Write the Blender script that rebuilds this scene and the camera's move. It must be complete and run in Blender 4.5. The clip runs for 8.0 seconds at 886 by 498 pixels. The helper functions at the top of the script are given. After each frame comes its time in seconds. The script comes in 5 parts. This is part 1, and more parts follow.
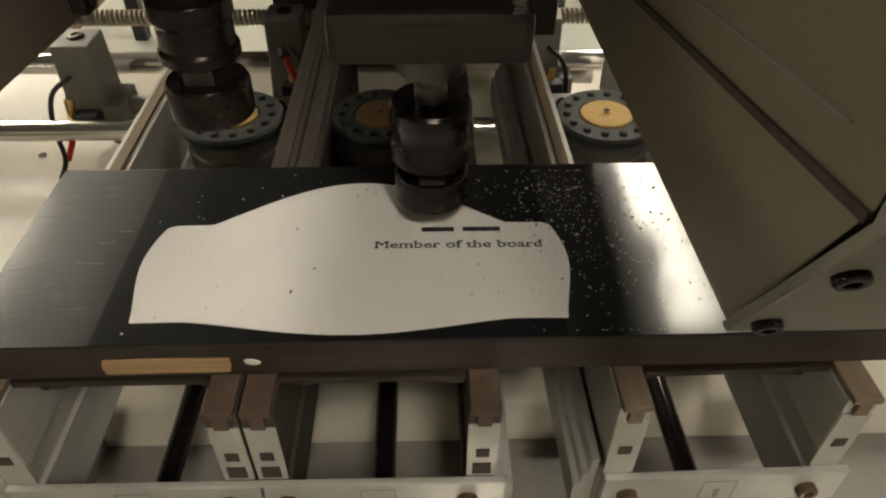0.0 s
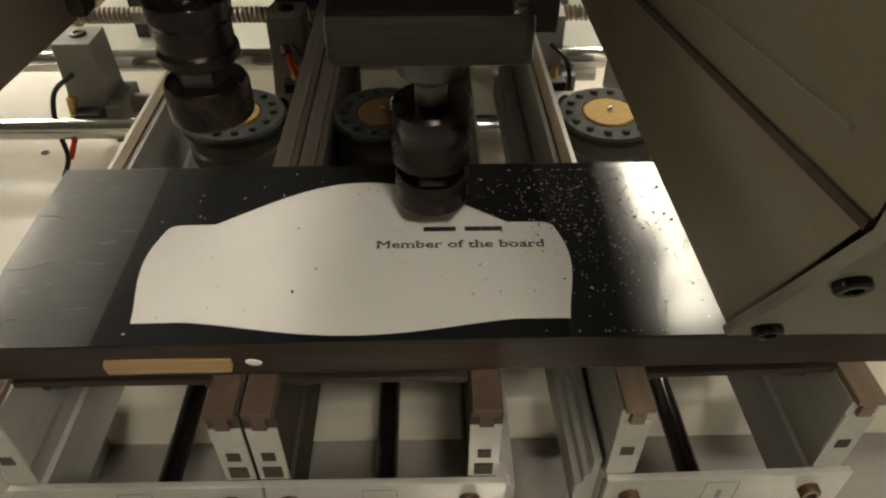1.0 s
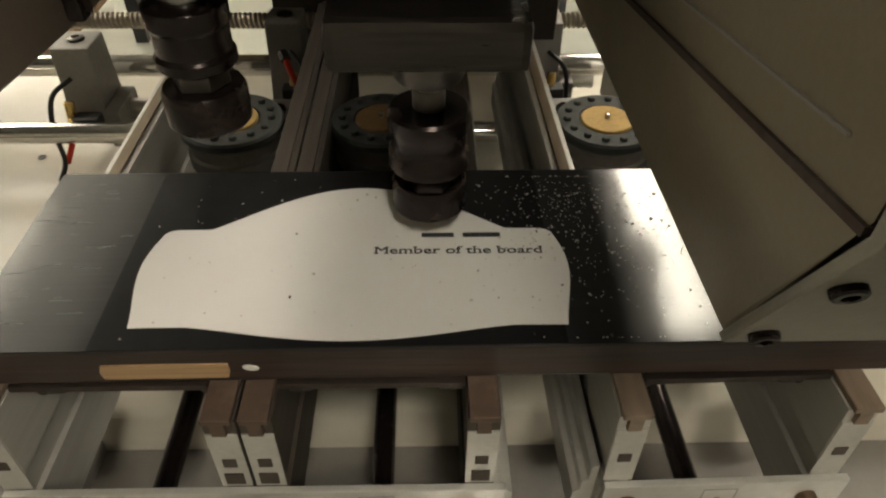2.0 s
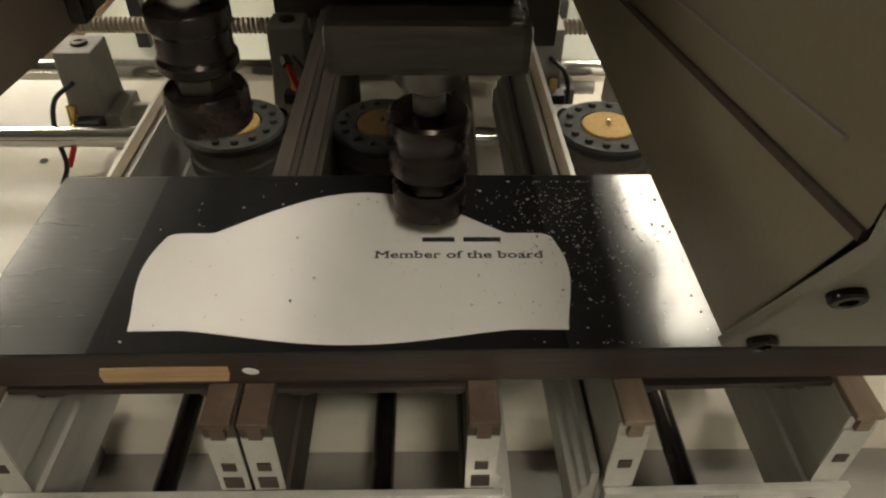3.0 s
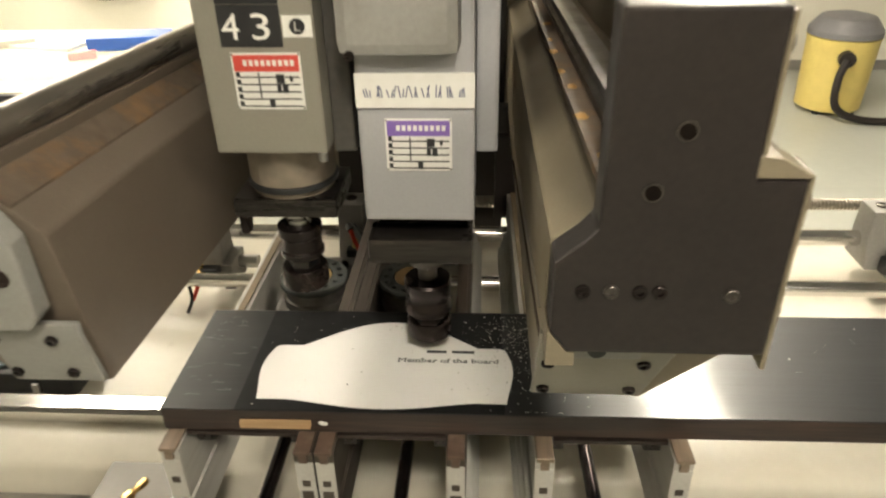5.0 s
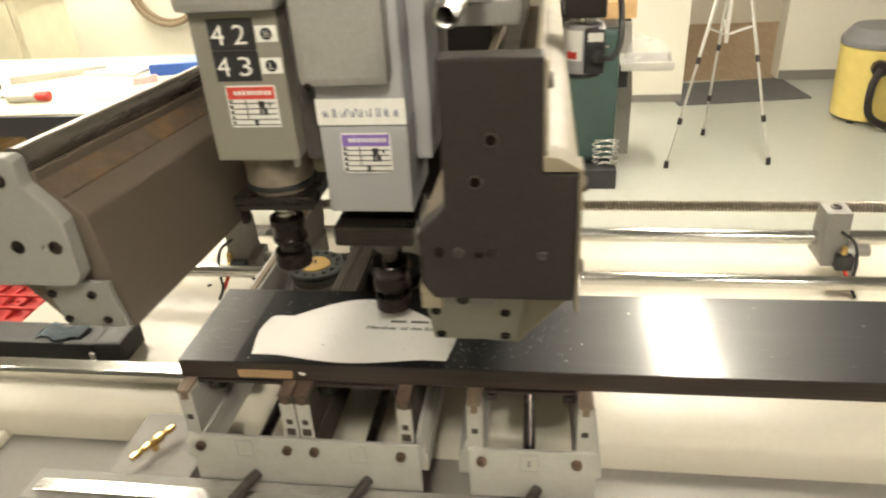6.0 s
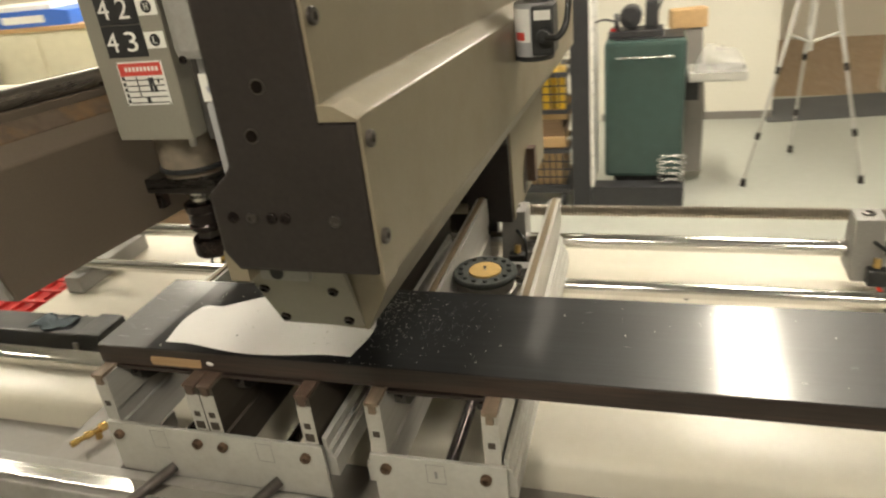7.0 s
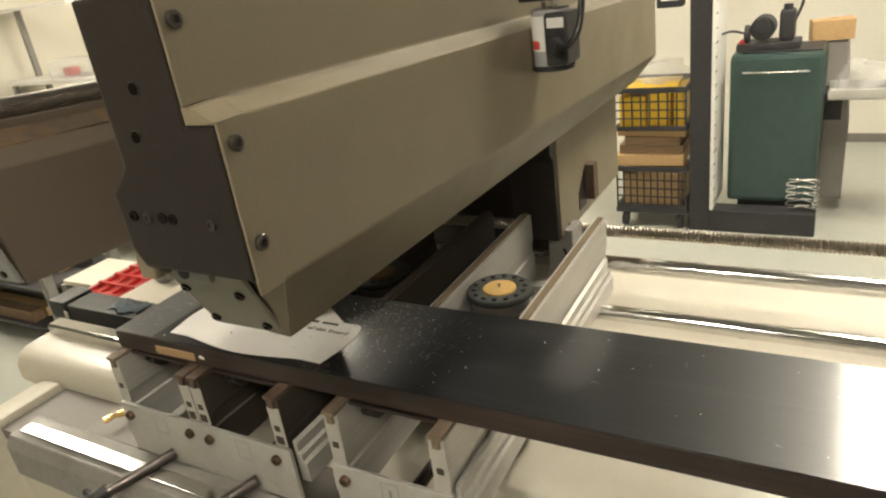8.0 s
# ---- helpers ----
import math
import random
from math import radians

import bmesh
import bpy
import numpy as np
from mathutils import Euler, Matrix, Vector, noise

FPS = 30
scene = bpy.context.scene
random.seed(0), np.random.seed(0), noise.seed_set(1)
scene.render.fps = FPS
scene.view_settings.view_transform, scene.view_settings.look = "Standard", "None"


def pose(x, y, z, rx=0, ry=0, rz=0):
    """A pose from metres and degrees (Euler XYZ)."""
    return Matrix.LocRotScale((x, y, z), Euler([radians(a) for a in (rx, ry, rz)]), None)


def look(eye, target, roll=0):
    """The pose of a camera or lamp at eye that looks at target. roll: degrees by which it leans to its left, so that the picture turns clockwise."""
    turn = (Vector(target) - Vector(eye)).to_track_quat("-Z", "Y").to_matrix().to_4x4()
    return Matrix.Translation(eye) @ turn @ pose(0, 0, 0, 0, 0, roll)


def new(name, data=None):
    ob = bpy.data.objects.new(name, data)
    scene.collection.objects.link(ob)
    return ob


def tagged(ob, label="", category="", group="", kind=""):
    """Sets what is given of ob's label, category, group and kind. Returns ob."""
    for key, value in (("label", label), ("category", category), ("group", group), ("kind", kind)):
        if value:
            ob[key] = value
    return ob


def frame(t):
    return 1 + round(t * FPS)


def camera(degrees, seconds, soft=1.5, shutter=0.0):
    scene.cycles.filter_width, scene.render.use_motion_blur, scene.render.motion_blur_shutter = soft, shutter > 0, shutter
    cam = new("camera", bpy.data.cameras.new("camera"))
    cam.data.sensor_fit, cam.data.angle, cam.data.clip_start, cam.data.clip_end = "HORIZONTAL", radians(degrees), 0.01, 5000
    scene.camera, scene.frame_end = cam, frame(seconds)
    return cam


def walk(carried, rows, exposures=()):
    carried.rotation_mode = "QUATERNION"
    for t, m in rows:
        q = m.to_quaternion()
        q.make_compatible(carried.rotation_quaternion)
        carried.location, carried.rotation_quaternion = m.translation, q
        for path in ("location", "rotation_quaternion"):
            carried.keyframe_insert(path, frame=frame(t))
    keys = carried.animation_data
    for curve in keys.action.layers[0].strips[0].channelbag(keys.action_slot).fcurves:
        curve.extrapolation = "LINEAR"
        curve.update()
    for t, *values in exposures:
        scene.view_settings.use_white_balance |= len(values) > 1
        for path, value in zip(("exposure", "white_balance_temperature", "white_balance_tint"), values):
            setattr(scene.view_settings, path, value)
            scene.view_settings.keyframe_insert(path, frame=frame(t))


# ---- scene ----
cam = camera(65.0, 8.0, soft=2.2, shutter=0.5)
EXPOSURES = [(0, -0.25), (3.2, -0.2), (3.5, 0.0), (3.8, 0.0), (4.1, 0.18), (4.5, 0.68), (6, 0.63), (6.5, 0.58), (7, 0.28), (8, 0.26)]
PATH = [
    (0, (0.202, -0.321, 1.25), (0.244, 1.172, -0.079), 0.4),
    (0.5, (0.203, -0.318, 1.251), (0.229, 1.169, -0.086), 0.0),
    (1, (0.203, -0.318, 1.251), (0.236, 1.169, -0.087), 0.2),
    (1.5, (0.202, -0.318, 1.251), (0.243, 1.174, -0.082), 0.5),
    (3, (0.202, -0.319, 1.25), (0.243, 1.191, -0.061), 0.9),
    (3.5, (0.198, -0.318, 1.252), (0.243, 1.204, -0.046), 0.9),
    (4, (0.195, -0.371, 1.301), (0.186, 1.209, 0.074), -1.03),
    (4.5, (0.212, -0.504, 1.381), (0.169, 1.174, 0.294), -1.26),
    (4.7, (0.238, -0.544, 1.416), (0.171, 1.168, 0.382), -1.2),
    (5.8, (0.37, -0.78, 1.535), (0.122, 0.946, 0.556), -2.8),
    (6, (0.433, -0.793, 1.53), (0.15, 0.935, 0.564), -3.7),
    (6.5, (0.572, -0.751, 1.487), (0.197, 0.985, 0.566), -3.5),
    (7, (0.687, -0.699, 1.427), (0.101, 1.003, 0.554), -6.7),
    (7.5, (0.848, -0.619, 1.4), (-0.078, 0.954, 0.582), -7.5),
    (8, (0.885, -0.587, 1.388), (-0.091, 0.971, 0.599), -8.4),
]
walk(cam, [(t, look(eye, target, roll)) for t, eye, target, roll in PATH], EXPOSURES)

LAMP = 66.0
# all out of view; (-2.3, 3.5) and (1.6, -1.3) are added fill lights
LAMPS = [(1.11, 2.0, 2.35, 1.36, 0), (-2.3, 3.5, 2.35, 1.4, 0), (-1.56, 1.62, 2.35, 1.0, 1), (-2.9, 0.9, 2.35, 1.0, 0), (1.6, -1.3, 2.35, 0.28, 0), (0.42, -1.0, 2.35, 0.40, 0), (3.2, 6.0, 2.35, 0.3, 0)]
# the gantry's and the spindles' drift along x and y while engraving
GANTRY_ROWS = [(0, 0.005, 0.002), (0.5, 0.0045, 0.001), (1, 0.004, 0), (1.5, 0.0035, -0.001), (3, 0.0025, 0.001), (3.5, 0.0, -0.001), (4.5, -0.001, 0.0), (6, 0.001, 0.001), (7, -0.002, 0.0), (8, 0.0, 0.001)]

# ---------------------------------------------------------------- world and light
world = bpy.data.worlds.new("workshop_world")
scene.world = world
world.use_nodes = True
world.node_tree.nodes["Background"].inputs[0].default_value = (1.0, 0.93, 0.8, 1)
world.node_tree.nodes["Background"].inputs[1].default_value = 0.15


# ---------------------------------------------------------------- materials
def mat(name, color, rough=0.5, metal=0.0, var=0.12, scale=40.0, bump=0.05, second=None, stain=0.0,
        stain_col=(0.1, 0.07, 0.05), stain_scale=6.0, stretch=(1, 1, 1), rough_var=0.1, spec=0.5, emit=0.0, bump_dist=0.001, coat=0.0, coat_rough=0.08):
    m = bpy.data.materials.new(name)
    m.use_nodes = True
    nt = m.node_tree
    n, l = nt.nodes, nt.links
    b = n["Principled BSDF"]
    co = n.new("ShaderNodeTexCoord")
    mp = n.new("ShaderNodeMapping")
    mp.inputs["Scale"].default_value = stretch
    l.new(co.outputs["Object"], mp.inputs[0])
    fine = n.new("ShaderNodeTexNoise")
    fine.inputs["Scale"].default_value, fine.inputs["Detail"].default_value = scale, 6
    l.new(mp.outputs[0], fine.inputs["Vector"])
    ramp = n.new("ShaderNodeMixRGB")
    c2 = second or tuple(max(0.0, c * (1 - 2.2 * var)) for c in color)
    c1 = color if second else tuple(min(1.0, c * (1 + var)) for c in color)
    ramp.inputs[1].default_value, ramp.inputs[2].default_value = (*c1, 1), (*c2, 1)
    l.new(fine.outputs["Fac"], ramp.inputs[0])
    out = ramp.outputs[0]
    big = n.new("ShaderNodeTexNoise")
    big.inputs["Scale"].default_value, big.inputs["Detail"].default_value = stain_scale, 8
    big.inputs["Roughness"].default_value = 0.65
    l.new(mp.outputs[0], big.inputs["Vector"])
    if stain > 0:
        th = n.new("ShaderNodeMapRange")
        th.inputs["From Min"].default_value, th.inputs["From Max"].default_value = 0.52, 0.72
        th.inputs["To Max"].default_value = stain
        l.new(big.outputs["Fac"], th.inputs["Value"])
        mix = n.new("ShaderNodeMixRGB")
        mix.inputs[2].default_value = (*stain_col, 1)
        l.new(th.outputs[0], mix.inputs[0])
        l.new(out, mix.inputs[1])
        out = mix.outputs[0]
    l.new(out, b.inputs["Base Color"])
    rr = n.new("ShaderNodeMapRange")
    rr.inputs["From Min"].default_value, rr.inputs["From Max"].default_value = 0.3, 0.7
    rr.inputs["To Min"].default_value, rr.inputs["To Max"].default_value = max(0.02, rough - rough_var), min(1, rough + rough_var)
    l.new(big.outputs["Fac"], rr.inputs["Value"])
    l.new(rr.outputs[0], b.inputs["Roughness"])
    b.inputs["Metallic"].default_value = metal
    b.inputs["Specular IOR Level"].default_value = spec
    if bump > 0:
        bp = n.new("ShaderNodeBump")
        bp.inputs["Strength"].default_value, bp.inputs["Distance"].default_value = bump, bump_dist
        l.new(fine.outputs["Fac"], bp.inputs["Height"])
        l.new(bp.outputs[0], b.inputs["Normal"])
    b.inputs["Coat Weight"].default_value, b.inputs["Coat Roughness"].default_value = coat, coat_rough
    if emit:
        b.inputs["Emission Color"].default_value = (*color, 1)
        b.inputs["Emission Strength"].default_value = emit
    return m


BLACK_BOARD = mat("black_board", (0.014, 0.015, 0.017), 0.40, spec=0.30, coat=0.42, coat_rough=0.13, var=0.2, scale=30, stretch=(0.4, 9, 4), bump=0.14, rough_var=0.06,
                  stain=0.3, stain_col=(0.04, 0.043, 0.046), stain_scale=5)
# duller than the board, so the gantry's dark reflection is set into the surface
DULL_PATCH = mat("dull_patch", (0.011, 0.011, 0.012), 0.45, spec=0.12, coat=0.25, coat_rough=0.14, var=0.25, scale=60, bump=0.06, rough_var=0.12, stain=0.2, stain_col=(0.022, 0.022, 0.022), stain_scale=9)
BOARD_EDGE = mat("board_edge", (0.034, 0.023, 0.019), 0.5, var=0.35, scale=60, stretch=(0.25, 1, 6), bump=0.3, stain=0.6, stain_col=(0.10, 0.058, 0.042), stain_scale=10)
RAW_WOOD = mat("raw_wood", (0.46, 0.30, 0.16), 0.7, var=0.28, scale=90, stretch=(0.1, 1, 4), bump=0.25, stain=0.5, stain_col=(0.22, 0.12, 0.07), stain_scale=16)
TAN_PAD = mat("tan_pad", (0.24, 0.18, 0.13), 0.65, var=0.25, scale=70, stretch=(2, 0.3, 2), bump=0.2, stain=0.5, stain_col=(0.13, 0.085, 0.06), stain_scale=30)
BROWN_PAD = mat("brown_pad", (0.10, 0.063, 0.045), 0.6, var=0.25, scale=70, bump=0.15, stain=0.5, stain_col=(0.2, 0.15, 0.11), stain_scale=30)
PLAQUE = mat("plaque_white", (0.80, 0.785, 0.77), 0.33, var=0.02, scale=20, bump=0.0, rough_var=0.08)
INK = mat("ink", (0.025, 0.025, 0.03), 0.5, var=0.3, scale=300, bump=0)
BEAM = mat("beam_paint", (0.205, 0.173, 0.12), 0.42, var=0.07, scale=350, bump=0.22, stain=0.25, stain_col=(0.16, 0.135, 0.095), stain_scale=4, bump_dist=0.0006)
BEAM_BROWN = mat("beam_brown", (0.135, 0.108, 0.083), 0.45, var=0.08, scale=350, bump=0.22, stain=0.35, stain_col=(0.10, 0.078, 0.06), stain_scale=4, bump_dist=0.0006)
BEAM_DARK = mat("plate_black", (0.021, 0.0165, 0.0155), 0.42, spec=0.4, var=0.25, scale=200, bump=0.12, stain=0.6, stain_col=(0.048, 0.036, 0.031), stain_scale=7, rough_var=0.14)
GREY_PLATE = mat("grey_plate", (0.27, 0.265, 0.25), 0.45, var=0.08, scale=260, bump=0.12, stain=0.3, stain_col=(0.18, 0.16, 0.14), stain_scale=14)
MOTOR_OLIVE = mat("motor_olive", (0.24, 0.225, 0.19), 0.42, var=0.05, scale=320, bump=0.15, stain=0.25, stain_col=(0.17, 0.155, 0.13), stain_scale=9)
MOTOR_GREY = mat("motor_grey", (0.36, 0.36, 0.375), 0.40, var=0.05, scale=320, bump=0.12, stain=0.25, stain_col=(0.26, 0.255, 0.26), stain_scale=9)
MOTOR_SIDE = mat("motor_side", (0.075, 0.07, 0.065), 0.5, var=0.2, scale=120, bump=0.1, stain=0.4, stain_col=(0.13, 0.10, 0.08), stain_scale=10)
CAST = mat("cast_grey", (0.30, 0.29, 0.275), 0.55, var=0.1, scale=160, bump=0.2, stain=0.4, stain_col=(0.2, 0.18, 0.15), stain_scale=12)
STEEL = mat("steel", (0.55, 0.54, 0.52), 0.28, 1.0, var=0.06, scale=90, bump=0.03, stain=0.12, stain_col=(0.4, 0.36, 0.32), stain_scale=15)
CHROME = mat("polished_rod", (0.78, 0.77, 0.75), 0.16, 1.0, var=0.04, scale=30, stretch=(0.2, 3, 3), bump=0.02, rough_var=0.05)
DARK_STEEL = mat("blued_steel", (0.034, 0.026, 0.025), 0.24, 0.7, var=0.35, scale=90, bump=0.06, stain=0.35, stain_col=(0.11, 0.065, 0.05), stain_scale=30)
WORN_STEEL = mat("worn_steel", (0.12, 0.108, 0.10), 0.34, 0.85, var=0.2, scale=90, bump=0.08, stain=0.5, stain_col=(0.09, 0.06, 0.045), stain_scale=22)
RAIL_STEEL = mat("rail_steel", (0.24, 0.215, 0.19), 0.32, 0.8, var=0.12, scale=60, stretch=(3, 0.2, 3), bump=0.05, stain=0.5, stain_col=(0.15, 0.11, 0.08), stain_scale=9)
RUSTY = mat("dusty_ledge", (0.12, 0.09, 0.065), 0.7, var=0.25, scale=60, bump=0.2, stain=0.6, stain_col=(0.26, 0.14, 0.05), stain_scale=14)
ALU = mat("aluminium", (0.52, 0.505, 0.475), 0.40, 0.3, var=0.07, scale=70, stretch=(3, 0.15, 3), bump=0.06, stain=0.3, stain_col=(0.33, 0.3, 0.26), stain_scale=14)
ALU_PLATE = mat("aluminium_plate", (0.55, 0.54, 0.51), 0.42, 0.35, var=0.06, scale=120, bump=0.05, stain=0.3, stain_col=(0.36, 0.33, 0.28), stain_scale=9)
# darker rail and strip colours that hold the shade under the gantry
ALU_SHADED = mat("shaded_aluminium", (0.06, 0.049, 0.038), 0.65, 0.15, var=0.15, scale=70, stretch=(3, 0.15, 3), bump=0.06, stain=0.5, stain_col=(0.07, 0.055, 0.045), stain_scale=10)
STRIP_DARK = mat("shade_brown", (0.06, 0.045, 0.035), 0.7, var=0.25, scale=90, stretch=(2, 0.2, 2), bump=0.15)
# darker copy of the cork: the middle pod's shade put into its colour
CORK_SHADED = mat("shaded_cork", (0.22, 0.13, 0.05), 0.8, var=0.2, scale=220, bump=0.2)
FLANGE = mat("flange_steel", (0.06, 0.054, 0.05), 0.30, 0.85, var=0.3, scale=60, stretch=(0.4, 1, 3), bump=0.06, stain=0.5, stain_col=(0.085, 0.072, 0.066), stain_scale=18)
TAN_STRIP = mat("tan_strip", (0.20, 0.15, 0.09), 0.65, var=0.15, scale=90, stretch=(2, 0.2, 2), bump=0.15, stain=0.4, stain_col=(0.2, 0.15, 0.1), stain_scale=20)
CREAM = mat("cream_paint", (0.68, 0.64, 0.55), 0.37, var=0.03, scale=60, bump=0.04, stain=0.25, stain_col=(0.6, 0.52, 0.38), stain_scale=5)
TRAY = mat("tray_grey", (0.23, 0.213, 0.198), 0.5, var=0.05, scale=90, bump=0.06, stain=0.3, stain_col=(0.24, 0.22, 0.195), stain_scale=4)
RUBBER = mat("rubber", (0.022, 0.023, 0.025), 0.5, var=0.25, scale=120, bump=0.1, stain=0.4, stain_col=(0.06, 0.06, 0.055), stain_scale=18)
POD_RUBBER = mat("pod_rubber", (0.062, 0.068, 0.064), 0.72, spec=0.3, var=0.2, scale=140, bump=0.1, stain=0.5, stain_col=(0.12, 0.11, 0.09), stain_scale=30)
FELT = mat("cork_pad", (0.62, 0.41, 0.14), 0.8, var=0.15, scale=220, bump=0.2)
BRASS = mat("brass", (0.75, 0.52, 0.2), 0.25, 1.0, var=0.1, scale=80, bump=0.02)
RED_TUBE = mat("red_tube", (0.75, 0.05, 0.02), 0.3, var=0.08, scale=60, bump=0)
CABLE = mat("black_cable", (0.02, 0.02, 0.02), 0.4, var=0.2, scale=120, bump=0.04)
WHITE_LABEL = mat("label_white", (0.78, 0.77, 0.74), 0.4, var=0.04, scale=60, bump=0, stain=0.2, stain_col=(0.55, 0.48, 0.38), stain_scale=30)
LABEL_BLACK = mat("label_black", (0.02, 0.02, 0.022), 0.4, var=0.2, scale=60, bump=0)
LABEL_RED = mat("label_red", (0.62, 0.07, 0.05), 0.4, var=0.06, scale=60, bump=0)
LABEL_PURPLE = mat("label_purple", (0.22, 0.13, 0.45), 0.4, var=0.06, scale=60, bump=0)
INK_BLUE = mat("ink_blue", (0.09, 0.1, 0.2), 0.5, var=0.2, scale=200, bump=0)
PENCIL = mat("pencil_line", (0.30, 0.29, 0.29), 0.6, var=0.2, scale=200, bump=0)
FLOOR = mat("epoxy_floor", (0.42, 0.43, 0.39), 0.32, var=0.04, scale=20, bump=0.03, stain_scale=1.2, rough_var=0.03)
WALL = mat("white_wall", (0.78, 0.75, 0.66), 0.7, var=0.03, scale=60, bump=0.06, stain=0.12, stain_col=(0.68, 0.63, 0.52), stain_scale=2)
CEIL = mat("ceiling_white", (0.78, 0.77, 0.73), 0.8, var=0.03, scale=30, bump=0.05)
CEIL_DARK = mat("ceiling_dark", (0.16, 0.155, 0.145), 0.8, var=0.08, scale=8, bump=0.1, stain=0.3, stain_col=(0.11, 0.105, 0.1), stain_scale=1.5)
WOOD_FLOOR = mat("wood_floor", (0.36, 0.25, 0.15), 0.45, var=0.2, scale=10, stretch=(6, 0.6, 1), bump=0.05)
GREY_LID = mat("grey_lid", (0.17, 0.165, 0.175), 0.45, var=0.08, scale=40, bump=0.03)
GREEN = mat("green_enamel", (0.036, 0.068, 0.062), 0.38, var=0.12, scale=25, bump=0.04, stain=0.3, stain_col=(0.03, 0.075, 0.06), stain_scale=4)
BLACK_PAINT = mat("black_paint", (0.028, 0.028, 0.032), 0.5, var=0.15, scale=40, bump=0.05, stain=0.3, stain_col=(0.06, 0.055, 0.05), stain_scale=6)
YELLOW = mat("yellow_plastic", (0.75, 0.48, 0.03), 0.4, var=0.06, scale=40, bump=0.02)
YELLOW_TUB = mat("yellow_tub", (0.70, 0.56, 0.18), 0.4, var=0.06, scale=20, bump=0.02, stain=0.2, stain_col=(0.5, 0.38, 0.1), stain_scale=5)
CARD = mat("cardboard", (0.47, 0.31, 0.15), 0.8, var=0.1, scale=60, bump=0.06)
WOOD_DARK = mat("scrap_wood", (0.22, 0.14, 0.08), 0.75, var=0.25, scale=60, stretch=(0.2, 2, 2), bump=0.2)
RED_PLASTIC = mat("red_plastic", (0.5, 0.028, 0.026), 0.35, var=0.06, scale=30, bump=0.02)
BLUE_PLASTIC = mat("blue_plastic", (0.03, 0.12, 0.5), 0.35, var=0.06, scale=30, bump=0.02)
BENCH_TOP = mat("bench_top", (0.68, 0.64, 0.48), 0.5, var=0.06, scale=20, bump=0.04, stain=0.2, stain_col=(0.5, 0.44, 0.3), stain_scale=4)
GREY_CLOTH = mat("grey_mat", (0.12, 0.12, 0.12), 0.9, var=0.15, scale=120, bump=0.2)
PLASTIC_BAG = mat("clear_bag", (0.75, 0.75, 0.75), 0.25, var=0.1, scale=20, bump=0.4)
SCREW = mat("screw_steel", (0.36, 0.325, 0.28), 0.36, 1.0, var=0.08, scale=90, bump=0.03)
PLASTIC_BAG.node_tree.nodes["Principled BSDF"].inputs["Alpha"].default_value = 0.22
FRONT_BAR = mat("front_bar_paint", (0.27, 0.255, 0.24), 0.45, var=0.1, scale=90, bump=0.08, stain=0.4, stain_col=(0.1, 0.09, 0.075), stain_scale=8)
SCUFF = mat("scuff", (0.26, 0.265, 0.27), 0.6, var=0.3, scale=200, bump=0)
HOLE = mat("hole_black", (0.009, 0.007, 0.006), 0.95, spec=0.0, var=0.1, scale=60, bump=0)
CHIPS = mat("chips", (0.62, 0.6, 0.56), 0.6, var=0.3, scale=300, bump=0)
SAWDUST = mat("sawdust", (0.5, 0.3, 0.1), 0.9, var=0.2, scale=300, bump=0)
CHIPS_BLACK = mat("chips_dark", (0.08, 0.075, 0.07), 0.6, var=0.3, scale=300, bump=0)
RUST_BOLT = mat("rust_bolt", (0.16, 0.105, 0.07), 0.45, 0.7, var=0.3, scale=120, bump=0.1, stain=0.5, stain_col=(0.08, 0.045, 0.03), stain_scale=60)
RUST_LINE = mat("rust_line", (0.05, 0.03, 0.022), 0.8, var=0.35, scale=60, bump=0.2, stain=0.6, stain_col=(0.12, 0.11, 0.1), stain_scale=25)
POD_BASE = mat("pod_base", (0.27, 0.255, 0.23), 0.42, 0.5, var=0.15, scale=120, bump=0.15, stain=0.5, stain_col=(0.06, 0.05, 0.04), stain_scale=20)
BOOT = mat("boot_cloth", (0.24, 0.2, 0.155), 0.75, var=0.2, scale=60, bump=0.1, stain=0.5, stain_col=(0.12, 0.085, 0.06), stain_scale=14)
TUBE_LIGHT = mat("tube_light", (1.0, 0.91, 0.735), 0.5, var=0.0, bump=0, emit=LAMP)
# weaker emission, added to give only a grey haze on the board's left end
TUBE_DIM = mat("tube_dim", (1.0, 0.91, 0.735), 0.5, var=0.0, bump=0, emit=LAMP * 0.4)


# ---------------------------------------------------------------- mesh helpers
def box(bm, x0, x1, y0, y1, z0, z1, m=None):
    v = [Vector((x, y, z)) for z in (z0, z1) for x, y in ((x0, y0), (x1, y0), (x1, y1), (x0, y1))]
    if m:
        v = [m @ p for p in v]
    v = [bm.verts.new(p) for p in v]
    for f in ((3, 2, 1, 0), (4, 5, 6, 7), (0, 1, 5, 4), (1, 2, 6, 5), (2, 3, 7, 6), (3, 0, 4, 7)):
        bm.faces.new([v[i] for i in f])
    return bm


def prism(bm, pts, axis, a0, a1):
    """A closed outline drawn out along an axis. y: pts are (x, z), x: (y, z), z: (x, y)."""
    def at(p, a):
        return {"x": (a, p[0], p[1]), "y": (p[0], a, p[1]), "z": (p[0], p[1], a)}[axis]
    r0, r1 = [bm.verts.new(at(p, a0)) for p in pts], [bm.verts.new(at(p, a1)) for p in pts]
    k = len(pts)
    for i in range(k):
        bm.faces.new((r0[i], r0[(i + 1) % k], r1[(i + 1) % k], r1[i]))
    bm.faces.new(r0[::-1])
    bm.faces.new(r1)
    return bm


